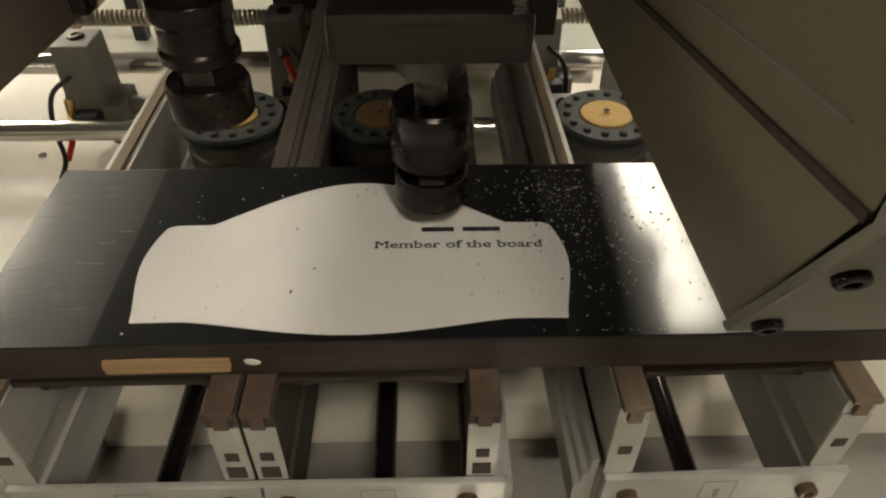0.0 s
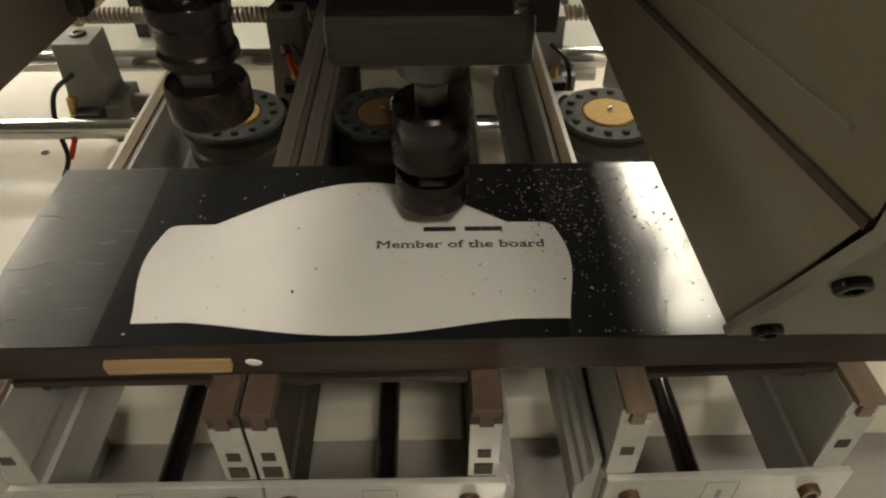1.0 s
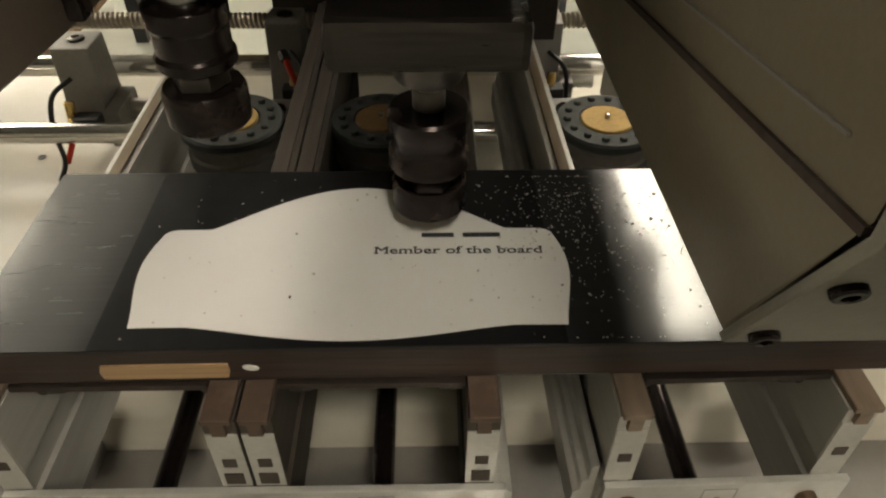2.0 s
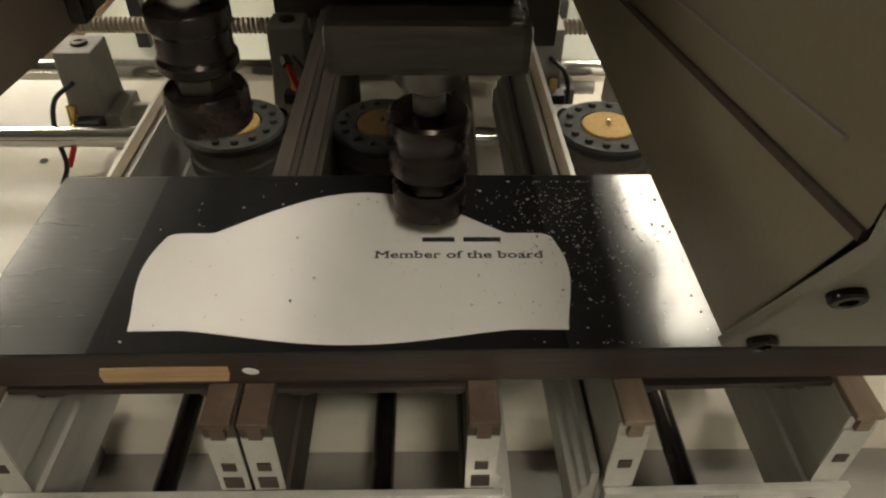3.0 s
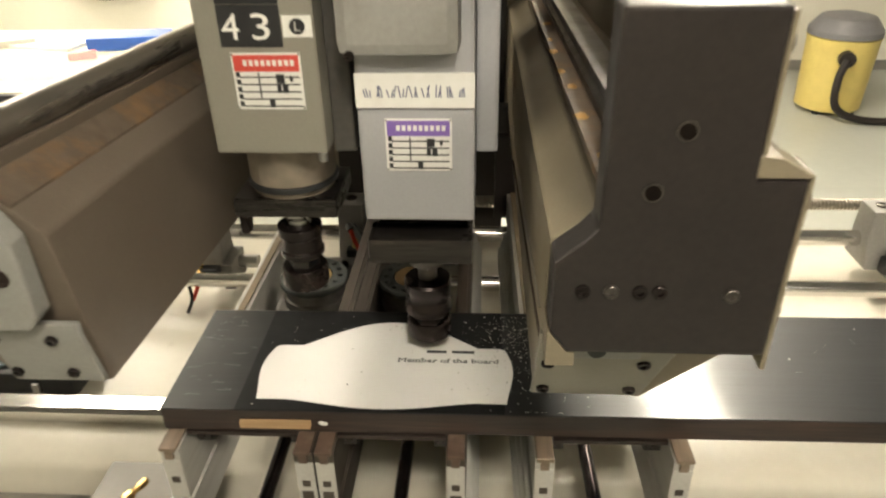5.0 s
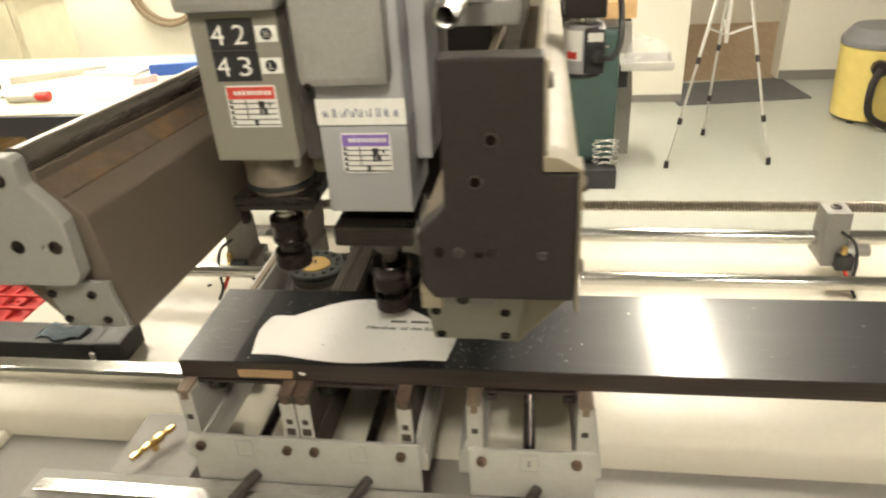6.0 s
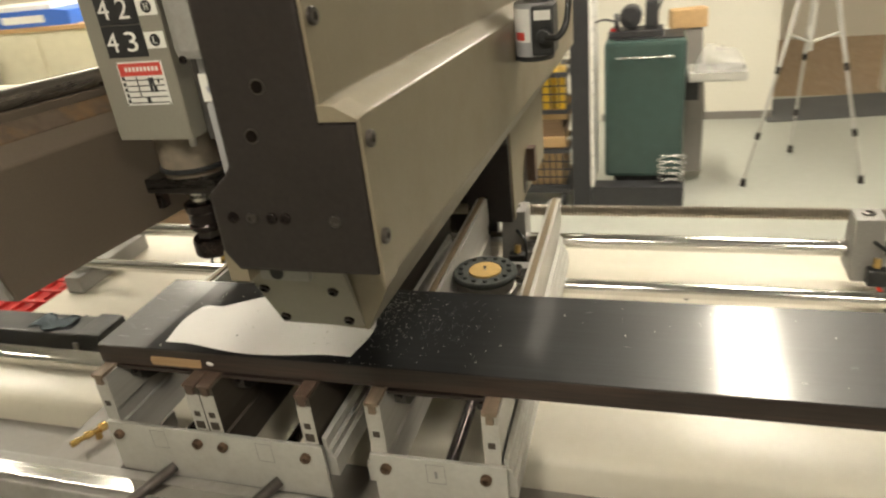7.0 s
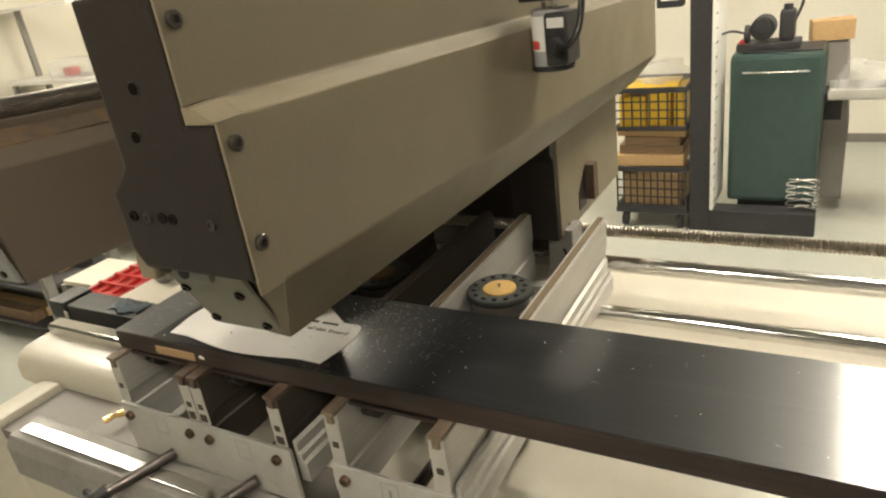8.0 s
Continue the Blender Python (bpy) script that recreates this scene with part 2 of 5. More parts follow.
def rod(bm, p0, p1, r0, r1=None, seg=20):
    p0, p1 = Vector(p0), Vector(p1)
    r1 = r0 if r1 is None else r1
    q = (p1 - p0).to_track_quat("Z", "Y").to_matrix()
    a = [[bm.verts.new(p + q @ Vector((r * math.cos(2 * math.pi * i / seg), r * math.sin(2 * math.pi * i / seg), 0))) for i in range(seg)]
         for p, r in ((p0, r0), (p1, r1))]
    for i in range(seg):
        j = (i + 1) % seg
        bm.faces.new((a[0][i], a[0][j], a[1][j], a[1][i]))
    bm.faces.new(a[0][::-1])
    bm.faces.new(a[1])
    return bm


def lathe(bm, prof, x=0, y=0, seg=40):
    rings = [[bm.verts.new((x + r * math.cos(2 * math.pi * i / seg), y + r * math.sin(2 * math.pi * i / seg), z)) for i in range(seg)] for r, z in prof]
    for a, b in zip(rings, rings[1:]):
        for i in range(seg):
            j = (i + 1) % seg
            bm.faces.new((a[i], a[j], b[j], b[i]))
    bm.faces.new(rings[0][::-1])
    bm.faces.new(rings[-1])
    return bm


def tube(bm, pts, r, seg=10):
    """A bent tube through points, with a smooth curve between them."""
    pts = [Vector(p) for p in pts]
    ext = [2 * pts[0] - pts[1]] + pts + [2 * pts[-1] - pts[-2]]
    line = []
    for i in range(1, len(ext) - 2):
        for k in range(6):
            t = k / 6
            a, b, c, d = ext[i - 1:i + 3]
            line.append(0.5 * (2 * b + (c - a) * t + (2 * a - 5 * b + 4 * c - d) * t * t + (3 * b - a - 3 * c + d) * t ** 3))
    line.append(pts[-1])
    rings = []
    for i, p in enumerate(line):
        q = (line[min(i + 1, len(line) - 1)] - line[max(i - 1, 0)]).to_track_quat("Z", "Y").to_matrix()
        rings.append([bm.verts.new(p + q @ Vector((r * math.cos(2 * math.pi * j / seg), r * math.sin(2 * math.pi * j / seg), 0))) for j in range(seg)])
    for a, b in zip(rings, rings[1:]):
        near = min(range(seg), key=lambda s: (a[0].co - b[s].co).length)
        for i in range(seg):
            j = (i + 1) % seg
            bm.faces.new((a[i], a[j], b[(j + near) % seg], b[(i + near) % seg]))
    bm.faces.new(rings[0][::-1])
    bm.faces.new(rings[-1])
    return bm


def part(name, bm, material, parent=None, label="", bevel=0.0, smooth=35):
    """One bmesh as one mesh object, under a thing or a part."""
    bmesh.ops.recalc_face_normals(bm, faces=bm.faces)
    fresh = set()
    if bevel:
        sharp = [e for e in bm.edges if len(e.link_faces) == 2 and e.calc_face_angle(0) > radians(30)]
        fresh = set(bmesh.ops.bevel(bm, geom=sharp, offset=bevel, segments=2, profile=0.6, affect="EDGES", clamp_overlap=True)["faces"])
    for f in bm.faces:
        f.smooth = True
    for e in bm.edges:
        e.smooth = len(e.link_faces) == 2 and e.calc_face_angle(0) < radians(smooth) and len([f for f in e.link_faces if f in fresh]) != 1
    me = bpy.data.meshes.new(name)
    bm.to_mesh(me)
    bm.free()
    me.materials.append(material)
    ob = new(name, me)
    if parent:
        ob.parent = parent
    if label:
        ob["label"] = label
    return ob


def B():
    return bmesh.new()


def thing(name, label, category, loc=(0, 0, 0), group="", kind=""):
    ob = new(name)
    ob.empty_display_size = 0.05
    ob.location = loc
    return tagged(ob, label, category, group, kind)


def lettering(name, text, width, height, material, parent, m, depth=0.0003, bold=0.0, serif=0.0):
    """Raised letters of a given width and capital height, from the built-in font, at the pose m."""
    cu = bpy.data.curves.new(name, "FONT")
    cu.body, cu.extrude, cu.resolution_u, cu.offset = text, 1.0, 3, 0.0
    ob = bpy.data.objects.new(name, cu)
    scene.collection.objects.link(ob)
    bpy.context.view_layer.update()
    me = bpy.data.meshes.new_from_object(ob.evaluated_get(bpy.context.evaluated_depsgraph_get()))
    bpy.data.objects.remove(ob)
    xs, ys = [v.co.x for v in me.vertices], [v.co.y for v in me.vertices]
    sx, sy, x0 = width / (max(xs) - min(xs)), height / max(ys), min(xs)
    for v in me.vertices:
        v.co = Vector(((v.co.x - x0) * sx, v.co.y * sy, (v.co.z + 1) * depth / 2))
    if serif:
        # a short bar across every flat stem end
        ends = {}
        for e in me.edges:
            p, q = me.vertices[e.vertices[0]].co, me.vertices[e.vertices[1]].co
            if (p.y < height * 0.02 or p.y > height * 0.9) and abs(p.y - q.y) < height * 0.01 and height * 0.07 < abs(p.x - q.x) < height * 0.3 and p.z > depth * 0.9:
                ends[round((p.x + q.x) * 2e4), round(p.y * 2e4)] = (min(p.x, q.x), max(p.x, q.x), p.y)
        bm = B()
        bm.from_mesh(me)
        for xa, xb, y in ends.values():
            low = y < height * 0.2
            box(bm, xa - serif, xb + serif, y if low else y - height * 0.09, y + height * 0.09 if low else y, 0.0, depth * 1.1)
        bm.to_mesh(me)
        bm.free()
    me.transform(m)
    if bold:
        bm = B()
        bm.from_mesh(me)
        for k in (1, 2):
            twin = bmesh.ops.duplicate(bm, geom=bm.verts[:] + bm.edges[:] + bm.faces[:])["geom"]
            step = Vector((bold, 0, 0.00003)) if k == 1 else Vector((0, bold * 0.7, 0.00005))
            bmesh.ops.translate(bm, vec=step, verts=[g for g in twin if isinstance(g, bmesh.types.BMVert)])
        bm.to_mesh(me)
        bm.free()
    me.name = name
    me.materials.clear()
    me.materials.append(material)
    o = new(name, me)
    o.parent = parent
    return o


def bolt(name, parent, p, d, r=0.006, h=0.005, material=None, label="", socket=True):
    """A hex-socket bolt head at p that points along d."""
    p, d = Vector(p), Vector(d).normalized()
    q = d.to_track_quat("Z", "Y").to_matrix().to_4x4()
    bm = lathe(B(), [(r, 0), (r, h * 0.8), (r * 0.88, h), (r * 0.5, h), (r * 0.48, h * 0.35), (r * 0.05, h * 0.3)] if socket else
               [(r, 0), (r, h * 0.7), (r * 0.8, h), (r * 0.1, h)], seg=14)
    bmesh.ops.transform(bm, matrix=Matrix.Translation(p) @ q, verts=bm.verts)
    return part(name, bm, material or DARK_STEEL, parent, label)


# ---------------------------------------------------------------- room
def room():
    tagged(part("floor", box(B(), -5, 5, -3.5, 4.6, -0.1, 0), FLOOR), "grey painted workshop floor with a soft sheen", "floor", kind="structure")
    tagged(part("floor_hall", box(B(), 0.6, 5, 4.6, 8, -0.1, 0.002), WOOD_FLOOR), "brown wooden floor of the room behind the doorway", "floor", kind="structure")
    tagged(part("ceiling", box(B(), -5, 5, -3.5, 8, 2.8, 2.9), CEIL_DARK), "plain dark grey workshop ceiling", "ceiling", kind="structure")
    tagged(part("wall_north", box(B(), -5, 1.37, 4.10, 4.6, 0, 2.8), WALL), "cream white painted wall beside the doorway", "wall", kind="structure")
    tagged(part("wall_north_east", box(B(), 2.13, 5, 4.58, 4.75, 0, 2.8), WALL), "cream white painted wall past the doorway", "wall", kind="structure")
    tagged(part("wall_lintel", box(B(), 1.37, 2.13, 4.4, 4.6, 2.1, 2.8), WALL), "cream wall above the doorway", "wall", kind="structure")
    tagged(part("wall_hall", box(B(), 0.6, 5, 6.6, 6.75, 0, 2.8), WALL), "pale wall at the end of the next room", "wall", kind="structure")
    tagged(part("wall_hall_side", box(B(), 0.45, 0.6, 4.6, 6.75, 0, 2.8), WALL), "pale side wall of the next room", "wall", kind="structure")
    tagged(part("wall_east", box(B(), 5, 5.15, -3.5, 6.75, 0, 2.8), WALL), "cream white painted side wall", "wall", kind="structure")
    tagged(part("wall_west", box(B(), -5.15, -5, -3.5, 4.6, 0, 2.8), WALL), "cream white painted side wall", "wall", kind="structure")
    tagged(part("wall_south", box(B(), -5.15, 5.15, -3.65, -3.5, 0, 2.8), WALL), "cream white painted rear wall", "wall", kind="structure")
    tagged(part("baseboard", box(B(), 2.135, 5, 4.565, 4.578, 0, 0.07), TRAY), "low grey skirting along the wall", "skirting", kind="structure")
    tagged(part("baseboard", box(B(), 0.3, 1.368, 4.087, 4.098, 0, 0.05), TRAY), "low grey skirting along the wall", "skirting", kind="structure")


def ceiling_lamp(x, y, z, length, dim):
    t = thing("ceiling_lamp", "unseen long white fluorescent ceiling lamp, lit", "lamp", (x, y, z), "ceiling lamps")
    part("housing", box(B(), -0.15, 0.15, -length / 2, length / 2, 0.03, 0.075), CEIL, t, bevel=0.004)
    part("diffuser", box(B(), -0.115, 0.115, -length / 2 + 0.01, length / 2 - 0.01, 0.0, 0.029), TUBE_DIM if dim else TUBE_LIGHT, t, "glowing white diffuser")
    for s in (-1, 1):
        part("cord", rod(B(), (0, s * length * 0.4, 0.08), (0, s * length * 0.4, 2.8 - z), 0.004, seg=6), CEIL, t)
    return t


# ---------------------------------------------------------------- the machine's bed
BED_X0, BED_X1 = -0.77, 2.3


def bed():
    t = thing("machine_bed", "cream painted steel bed of a wood router, dusty", "machine bed")
    part("table_sheet", box(B(), BED_X0, BED_X1, 0.24, 0.86, 0.632, 0.652), CREAM, t, bevel=0.003)
    prof = [(0.10, 0.59), (0.10, 0.625), (0.112, 0.648), (0.135, 0.66), (0.20, 0.662), (0.238, 0.662), (0.238, 0.56), (0.12, 0.56)]
    part("front_tube", prism(B(), prof, "x", BED_X0, BED_X1), CREAM, t, "rounded cream front tube", bevel=0.006)
    part("guide_rail", prism(B(), [(0.19, 0.6625), (0.19, 0.683), (0.198, 0.688), (0.228, 0.688), (0.236, 0.683), (0.236, 0.6625)], "x", BED_X0 + 0.02, -0.12), CHROME, t, "polished steel guide rail", bevel=0.001)
    part("tray", prism(B(), [(0.119, 0.60), (0.119, 0.575), (-0.05, 0.575), (-0.05, 0.60)], "x", -0.59, BED_X1), TRAY, t, "grey sheet metal tray")
    fb = part("front_bar", prism(B(), [(-0.13, 0.61), (-0.13, 0.672), (-0.118, 0.692), (-0.058, 0.692), (-0.058, 0.61)], "x", -0.385, BED_X1), FRONT_BAR, t, "dark grey painted front bar", bevel=0.003)
    part("front_rail", box(B(), -0.362, BED_X1, -0.108, -0.084, 0.6922, 0.700), CHROME, fb, "polished flat rail", bevel=0.001)
    curve = [(-0.592, 0.618)] + [(-0.62 - 0.36 * k / 10, 0.618 - 0.22 * (0.5 - 0.5 * math.cos(math.pi * k / 10))) for k in range(11)] + [(-0.98, 0.30), (-0.592, 0.30)]
    part("end_cover", prism(B(), curve, "y", -0.13, 0.098), CREAM, t, "sloping cream end cover", bevel=0.012)
    part("rear_tube", box(B(), BED_X0, BED_X1, 0.862, 0.90, 0.56, 0.65), CREAM, t, bevel=0.008)
    part("bed_frame", box(B(), BED_X0 + 0.03, BED_X1 - 0.03, -0.05, 0.9, 0.25, 0.558), CREAM, t, bevel=0.02)
    for x in (BED_X0 + 0.2, 0.7, BED_X1 - 0.2):
        part("foot", box(B(), x - 0.12, x + 0.12, 0.02, 0.85, 0.0, 0.249), CREAM, t, bevel=0.01)
    for x, y in ((-0.381, 0.575), (-0.6, 0.4), (0.75, 0.62), (1.3, 0.45)):
        part("screw_hole", rod(B(), (x, y, 0.6525), (x, y, 0.6535), 0.006, seg=12), RUBBER, t)
    for y, z, r in ((0.705, 0.738, 0.017), (0.543, 0.715, 0.015)):
        part("guide_rod", rod(B(), (BED_X0 + 0.02, y, z), (BED_X1 - 0.02, y, z), r, seg=28), CHROME, t, "polished round guide rod")
    for x in (BED_X0 + 0.05, BED_X1 - 0.05):
        part("rod_support", box(B(), x - 0.025, x + 0.025, 0.5, 0.76, 0.6525, 0.697), CAST, t, bevel=0.004)
    # lead screw with a real thread
    bm, seg, pitch, r0, r1 = B(), 14, 0.0078, 0.0112, 0.0136
    x0, n = BED_X0 + 0.05, int((BED_X1 - BED_X0 - 0.1) / pitch)
    ring_prev = None
    for i in range(n * 6):
        rr = (r0, r0 + 0.0006, r1 - 0.0006, r1, r1 - 0.0006, r0 + 0.0006)[i % 6]
        x = x0 + i * pitch / 6
        ring = [bm.verts.new((x + pitch * j / seg, 0.775 + rr * math.cos(2 * math.pi * j / seg), 0.781 + rr * math.sin(2 * math.pi * j / seg))) for j in range(seg)]
        if ring_prev:
            for j in range(seg):
                k = (j + 1) % seg
                bm.faces.new((ring_prev[j], ring_prev[k], ring[k], ring[j]))
        ring_prev = ring
    part("lead_screw", bm, SCREW, t, "threaded steel lead screw")
    return t


# ---------------------------------------------------------------- support bars with vacuum pods
def support_bar(x0, x1, lever_dx, mark="", wide=(1, 1), shaded=(0, 0), turn=0.0, pads=(0, 0)):
    t = thing("support_bar", "aluminium support bar with tan wear strips and a bolted front plate", "support bar", (x0, 0, 0.69), "support bars under the board")
    t.rotation_euler = (0, 0, radians(turn))
    w, top = x1 - x0, 0.172
    # the fourth value picks the dark colours that stand for shade between the bars
    for a, s, broad, in_shade, pad in ((0.0, -1, wide[0], shaded[0], pads[0]), (w - 0.0225, 1, wide[1], shaded[1], pads[1])):
        pad = TAN_PAD if pad else BROWN_PAD
        prof = [(a, 0.03), (a + 0.0225, 0.03), (a + 0.0225, 0.085), (a + 0.0195, 0.088), (a + 0.0195, 0.11), (a + 0.0225, 0.113), (a + 0.0225, top),
                (a + 0.0165, top), (a + 0.0165, top - 0.013), (a + 0.006, top - 0.013), (a + 0.006, top), (a, top), (a, 0.113), (a + 0.003, 0.11), (a + 0.003, 0.088), (a, 0.085)]
        r = part("rail", prism(B(), prof, "y", -0.048, 0.645), ALU_SHADED if in_shade else ALU, t, "aluminium rail coloured dark for shade" if in_shade else "extruded aluminium rail", bevel=0.0006)
        if broad:
            e0 = a if s < 0 else a + 0.0225
            steps = [(e0, 0.03), (e0 + s * 0.016, 0.03), (e0 + s * 0.016, 0.062), (e0 + s * 0.011, 0.066), (e0 + s * 0.011, 0.076), (e0 + s * 0.006, 0.08), (e0 + s * 0.006, 0.095), (e0, 0.099)]
            part("rail_flange", prism(B(), steps, "y", -0.040, 0.62), ALU_PLATE, r, "stepped aluminium flange", bevel=0.0008)
        part("wear_strip", box(B(), a + 0.0062, a + 0.0163, 0.032, 0.646, top - 0.0125, top + 0.003), STRIP_DARK if in_shade else TAN_STRIP, r, "wear strip coloured dark for shade" if in_shade else "tan wear strip")
        part("end_cap", box(B(), a + 0.0004, a + 0.0221, -0.0492, -0.0482, 0.094, top - 0.0135), ALU, r, "bare cut end of the rail")
        part("end_pad", box(B(), a + 0.0012, a + 0.0213, -0.052, 0.03, top + 0.0005, top + 0.0058), pad, r, "worn wooden pad", bevel=0.001)
        part("pad_tongue", box(B(), a + 0.0064, a + 0.0161, -0.0515, 0.03, top - 0.0125, top + 0.0003), pad, r)
        part("slot_plug", box(B(), a + 0.0065, a + 0.016, -0.0503, -0.0493, 0.120, 0.129), STRIP_DARK, r, "dark slot")
        if in_shade:
            part("slot_plug", box(B(), a + 0.0045, a + 0.018, -0.0503, -0.0493, 0.098, 0.111), STRIP_DARK, r, "dark slot")
    f = part("front_plate", box(B(), 0.001, w + 0.0065, -0.0555, -0.0497, 0.0, 0.094), ALU_PLATE, t, "grey front plate with hex bolts", bevel=0.001)
    for dx in (0.02, w - 0.021):
        bolt("bolt", f, (dx, -0.0555, 0.0735), (0, -1, 0), 0.0078, 0.007, RUST_BOLT, "rusty hex bolt")
    # pencilled frame with a number
    for x0, x1, z0, z1 in ((-0.013, 0.013, 0.0865, 0.0872), (-0.013, 0.013, 0.055, 0.0557), (-0.013, -0.0123, 0.0558, 0.0864), (0.0123, 0.013, 0.0558, 0.0864)):
        part("scribed_line", box(B(), w * 0.5 + x0, w * 0.5 + x1, -0.0560, -0.0556, z0, z1), PENCIL, f, "thin pencilled frame")
    if mark:
        lettering("tag_mark", mark, 0.004, 0.012, PENCIL, f, pose(w * 0.5 - 0.002, -0.0556, 0.064, 90, 0, 0))
    part("shaft", rod(B(), (w / 2, -0.049, 0.03), (w / 2, 0.6, 0.03), 0.0095, seg=16), DARK_STEEL, t, "dark steel shaft")
    part("cross_tie", box(B(), 0.0235, w - 0.0235, 0.60, 0.63, 0.002, 0.03), CAST, t, bevel=0.002)
    part("cross_tie", box(B(), 0.0235, w - 0.0235, -0.022, -0.008, 0.1715, 0.1765), BOARD_EDGE, t, "dark cross batten")
    # clamp brackets between the rails
    for a, s in ((0.0228, 1), (w - 0.0228, -1)):
        bm = B()
        xa, xb = sorted((a, a + s * 0.017))
        prism(bm, [(0.0, 0.1675), (0.10, 0.1675), (0.10, 0.115), (0.085, 0.10), (0.05, 0.118), (0.012, 0.128), (0.0, 0.14)], "x", xa, xb)
        part("bracket", bm, MOTOR_SIDE, t, "dark steel bracket", bevel=0.0015)
        bolt("bracket_bolt", t, (a + s * 0.009, 0.0, 0.152), (0, -1, 0), 0.0048, 0.007, WORN_STEEL, "worn round bolt", socket=False)
    lv = part("lever", rod(B(), (w / 2 + 0.012, -0.056, 0.020), (w / 2 + 0.012 + lever_dx, -0.155, 0.005), 0.0085, seg=16), WORN_STEEL, t, "bare steel lever rod")
    bm = rod(B(), (w / 2 + 0.012 + lever_dx, -0.150, 0.0065), (w / 2 + 0.008 + lever_dx * 1.3, -0.185, -0.002), 0.012, 0.011, seg=14)
    rod(bm, (w / 2 + lever_dx * 1.1 - 0.02, -0.164, 0.004), (w / 2 + lever_dx * 1.1 + 0.025, -0.172, 0.004), 0.006, seg=12)
    part("lever_grip", bm, RUBBER, lv, "black lever grip")
    return t


def vacuum_pod(x, y, cork):
    t = thing("vacuum_pod", "round vacuum pod with dark rubber rim and yellow cork centre", "vacuum pod", (x, y, 0.775), "vacuum pods")
    part("base", lathe(B(), [(0.044, -0.03), (0.044, 0.024), (0.0505, 0.027), (0.053, 0.030), (0.053, 0.045), (0.0495, 0.047), (0.0495, 0.060), (0.052, 0.062), (0.052, 0.064)], seg=48), POD_BASE, t, "grey turned base ring")
    rim = part("rubber_rim", lathe(B(), [(0.052, 0.0645), (0.0565, 0.068), (0.0565, 0.074), (0.054, 0.077), (0.031, 0.077), (0.030, 0.0745), (0.02, 0.0742)], seg=56), POD_RUBBER, t, "dark rubber rim")
    for k in range(14):
        a = 2 * math.pi * k / 14
        part("nub", lathe(B(), [(0.0042, 0.077), (0.0042, 0.0795), (0.003, 0.081), (0.0005, 0.081)], 0.0435 * math.cos(a), 0.0435 * math.sin(a), seg=10), POD_RUBBER, rim)
    c = part("cork_disc", lathe(B(), [(0.0285, 0.0745), (0.0285, 0.0775), (0.0275, 0.0785), (0.001, 0.0785)], seg=40), cork, t, "cork disc")
    part("pin", lathe(B(), [(0.0028, 0.0785), (0.0028, 0.083), (0.0015, 0.0845), (0.0003, 0.0845)], seg=10), STEEL, c, "steel pin")
    rod_b = rod(B(), (-0.05, -0.02, 0.01), (-0.075, -0.03, 0.01), 0.006, seg=10)
    part("air_nipple", rod_b, RUBBER, t)
    return t


def rod_clamp(x, side, tube_side=-1, cable=True, y=0.705, side_hose=False):
    t = thing("rod_clamp", "cast aluminium clamp block on a polished rod, with an air fitting", "clamp block", (x, y, 0.697), "clamp blocks on the rods")
    prof = [(-0.052, -0.004), (0.04, -0.004), (0.036, 0.03), (0.03, 0.118), (-0.03, 0.118), (-0.034, 0.05)]
    bl = part("block", prism(B(), prof, "x", -0.027, 0.027), CAST, t, "grey cast block", bevel=0.003)
    bolt("top_bolt", bl, (0, 0.002, 0.118), (0, 0, 1), 0.012, 0.004, WORN_STEEL, "large socket bolt")
    part("foot_block", box(B(), 0.0275, 0.05, -0.05, 0.03, -0.03, 0.03), CAST, t, bevel=0.003)
    s = tube_side
    part("air_fitting", rod(B(), (s * 0.012, -0.062, 0.02), (s * 0.012, -0.056, 0.05), 0.007, seg=12), BRASS, t, "brass air fitting")
    part("fitting_nut", rod(B(), (s * 0.012, -0.0635, 0.012), (s * 0.012, -0.062, 0.022), 0.01, seg=6), BRASS, t)
    part("valve_body", box(B(), -0.005, 0.03, -0.078, -0.054, 0.0, 0.034), RUBBER, t, "black valve body", bevel=0.003)
    part("red_tube", tube(B(), [(s * 0.012, -0.063, 0.012), (s * 0.02, -0.075, -0.01), (s * 0.028, -0.09, -0.032)], 0.0042), RED_TUBE, t, "red air hose")
    if cable:
        part("cable", tube(B(), [(s * 0.008, -0.034, 0.075), (s * 0.03, -0.06, 0.06), (s * 0.034, -0.08, 0.02), (s * 0.024, -0.1, -0.02), (s * 0.03, -0.12, -0.043)], 0.0035), CABLE, t, "black cable")
    if side_hose:
        part("side_nut", rod(B(), (0.0, -0.052, 0.082), (0.006, -0.064, 0.076), 0.008, seg=6), RUBBER, t, "black hose nut")
        part("side_hose", tube(B(), [(0.006, -0.064, 0.077), (0.012, -0.071, 0.06), (0.022, -0.076, 0.038)], 0.0046), RED_TUBE, t, "bright red air hose")
    part("plunger", rod(B(), (0.05, 0.0, 0.01), (0.09, 0.0, 0.01), 0.014, seg=16), STEEL, t)
    return t


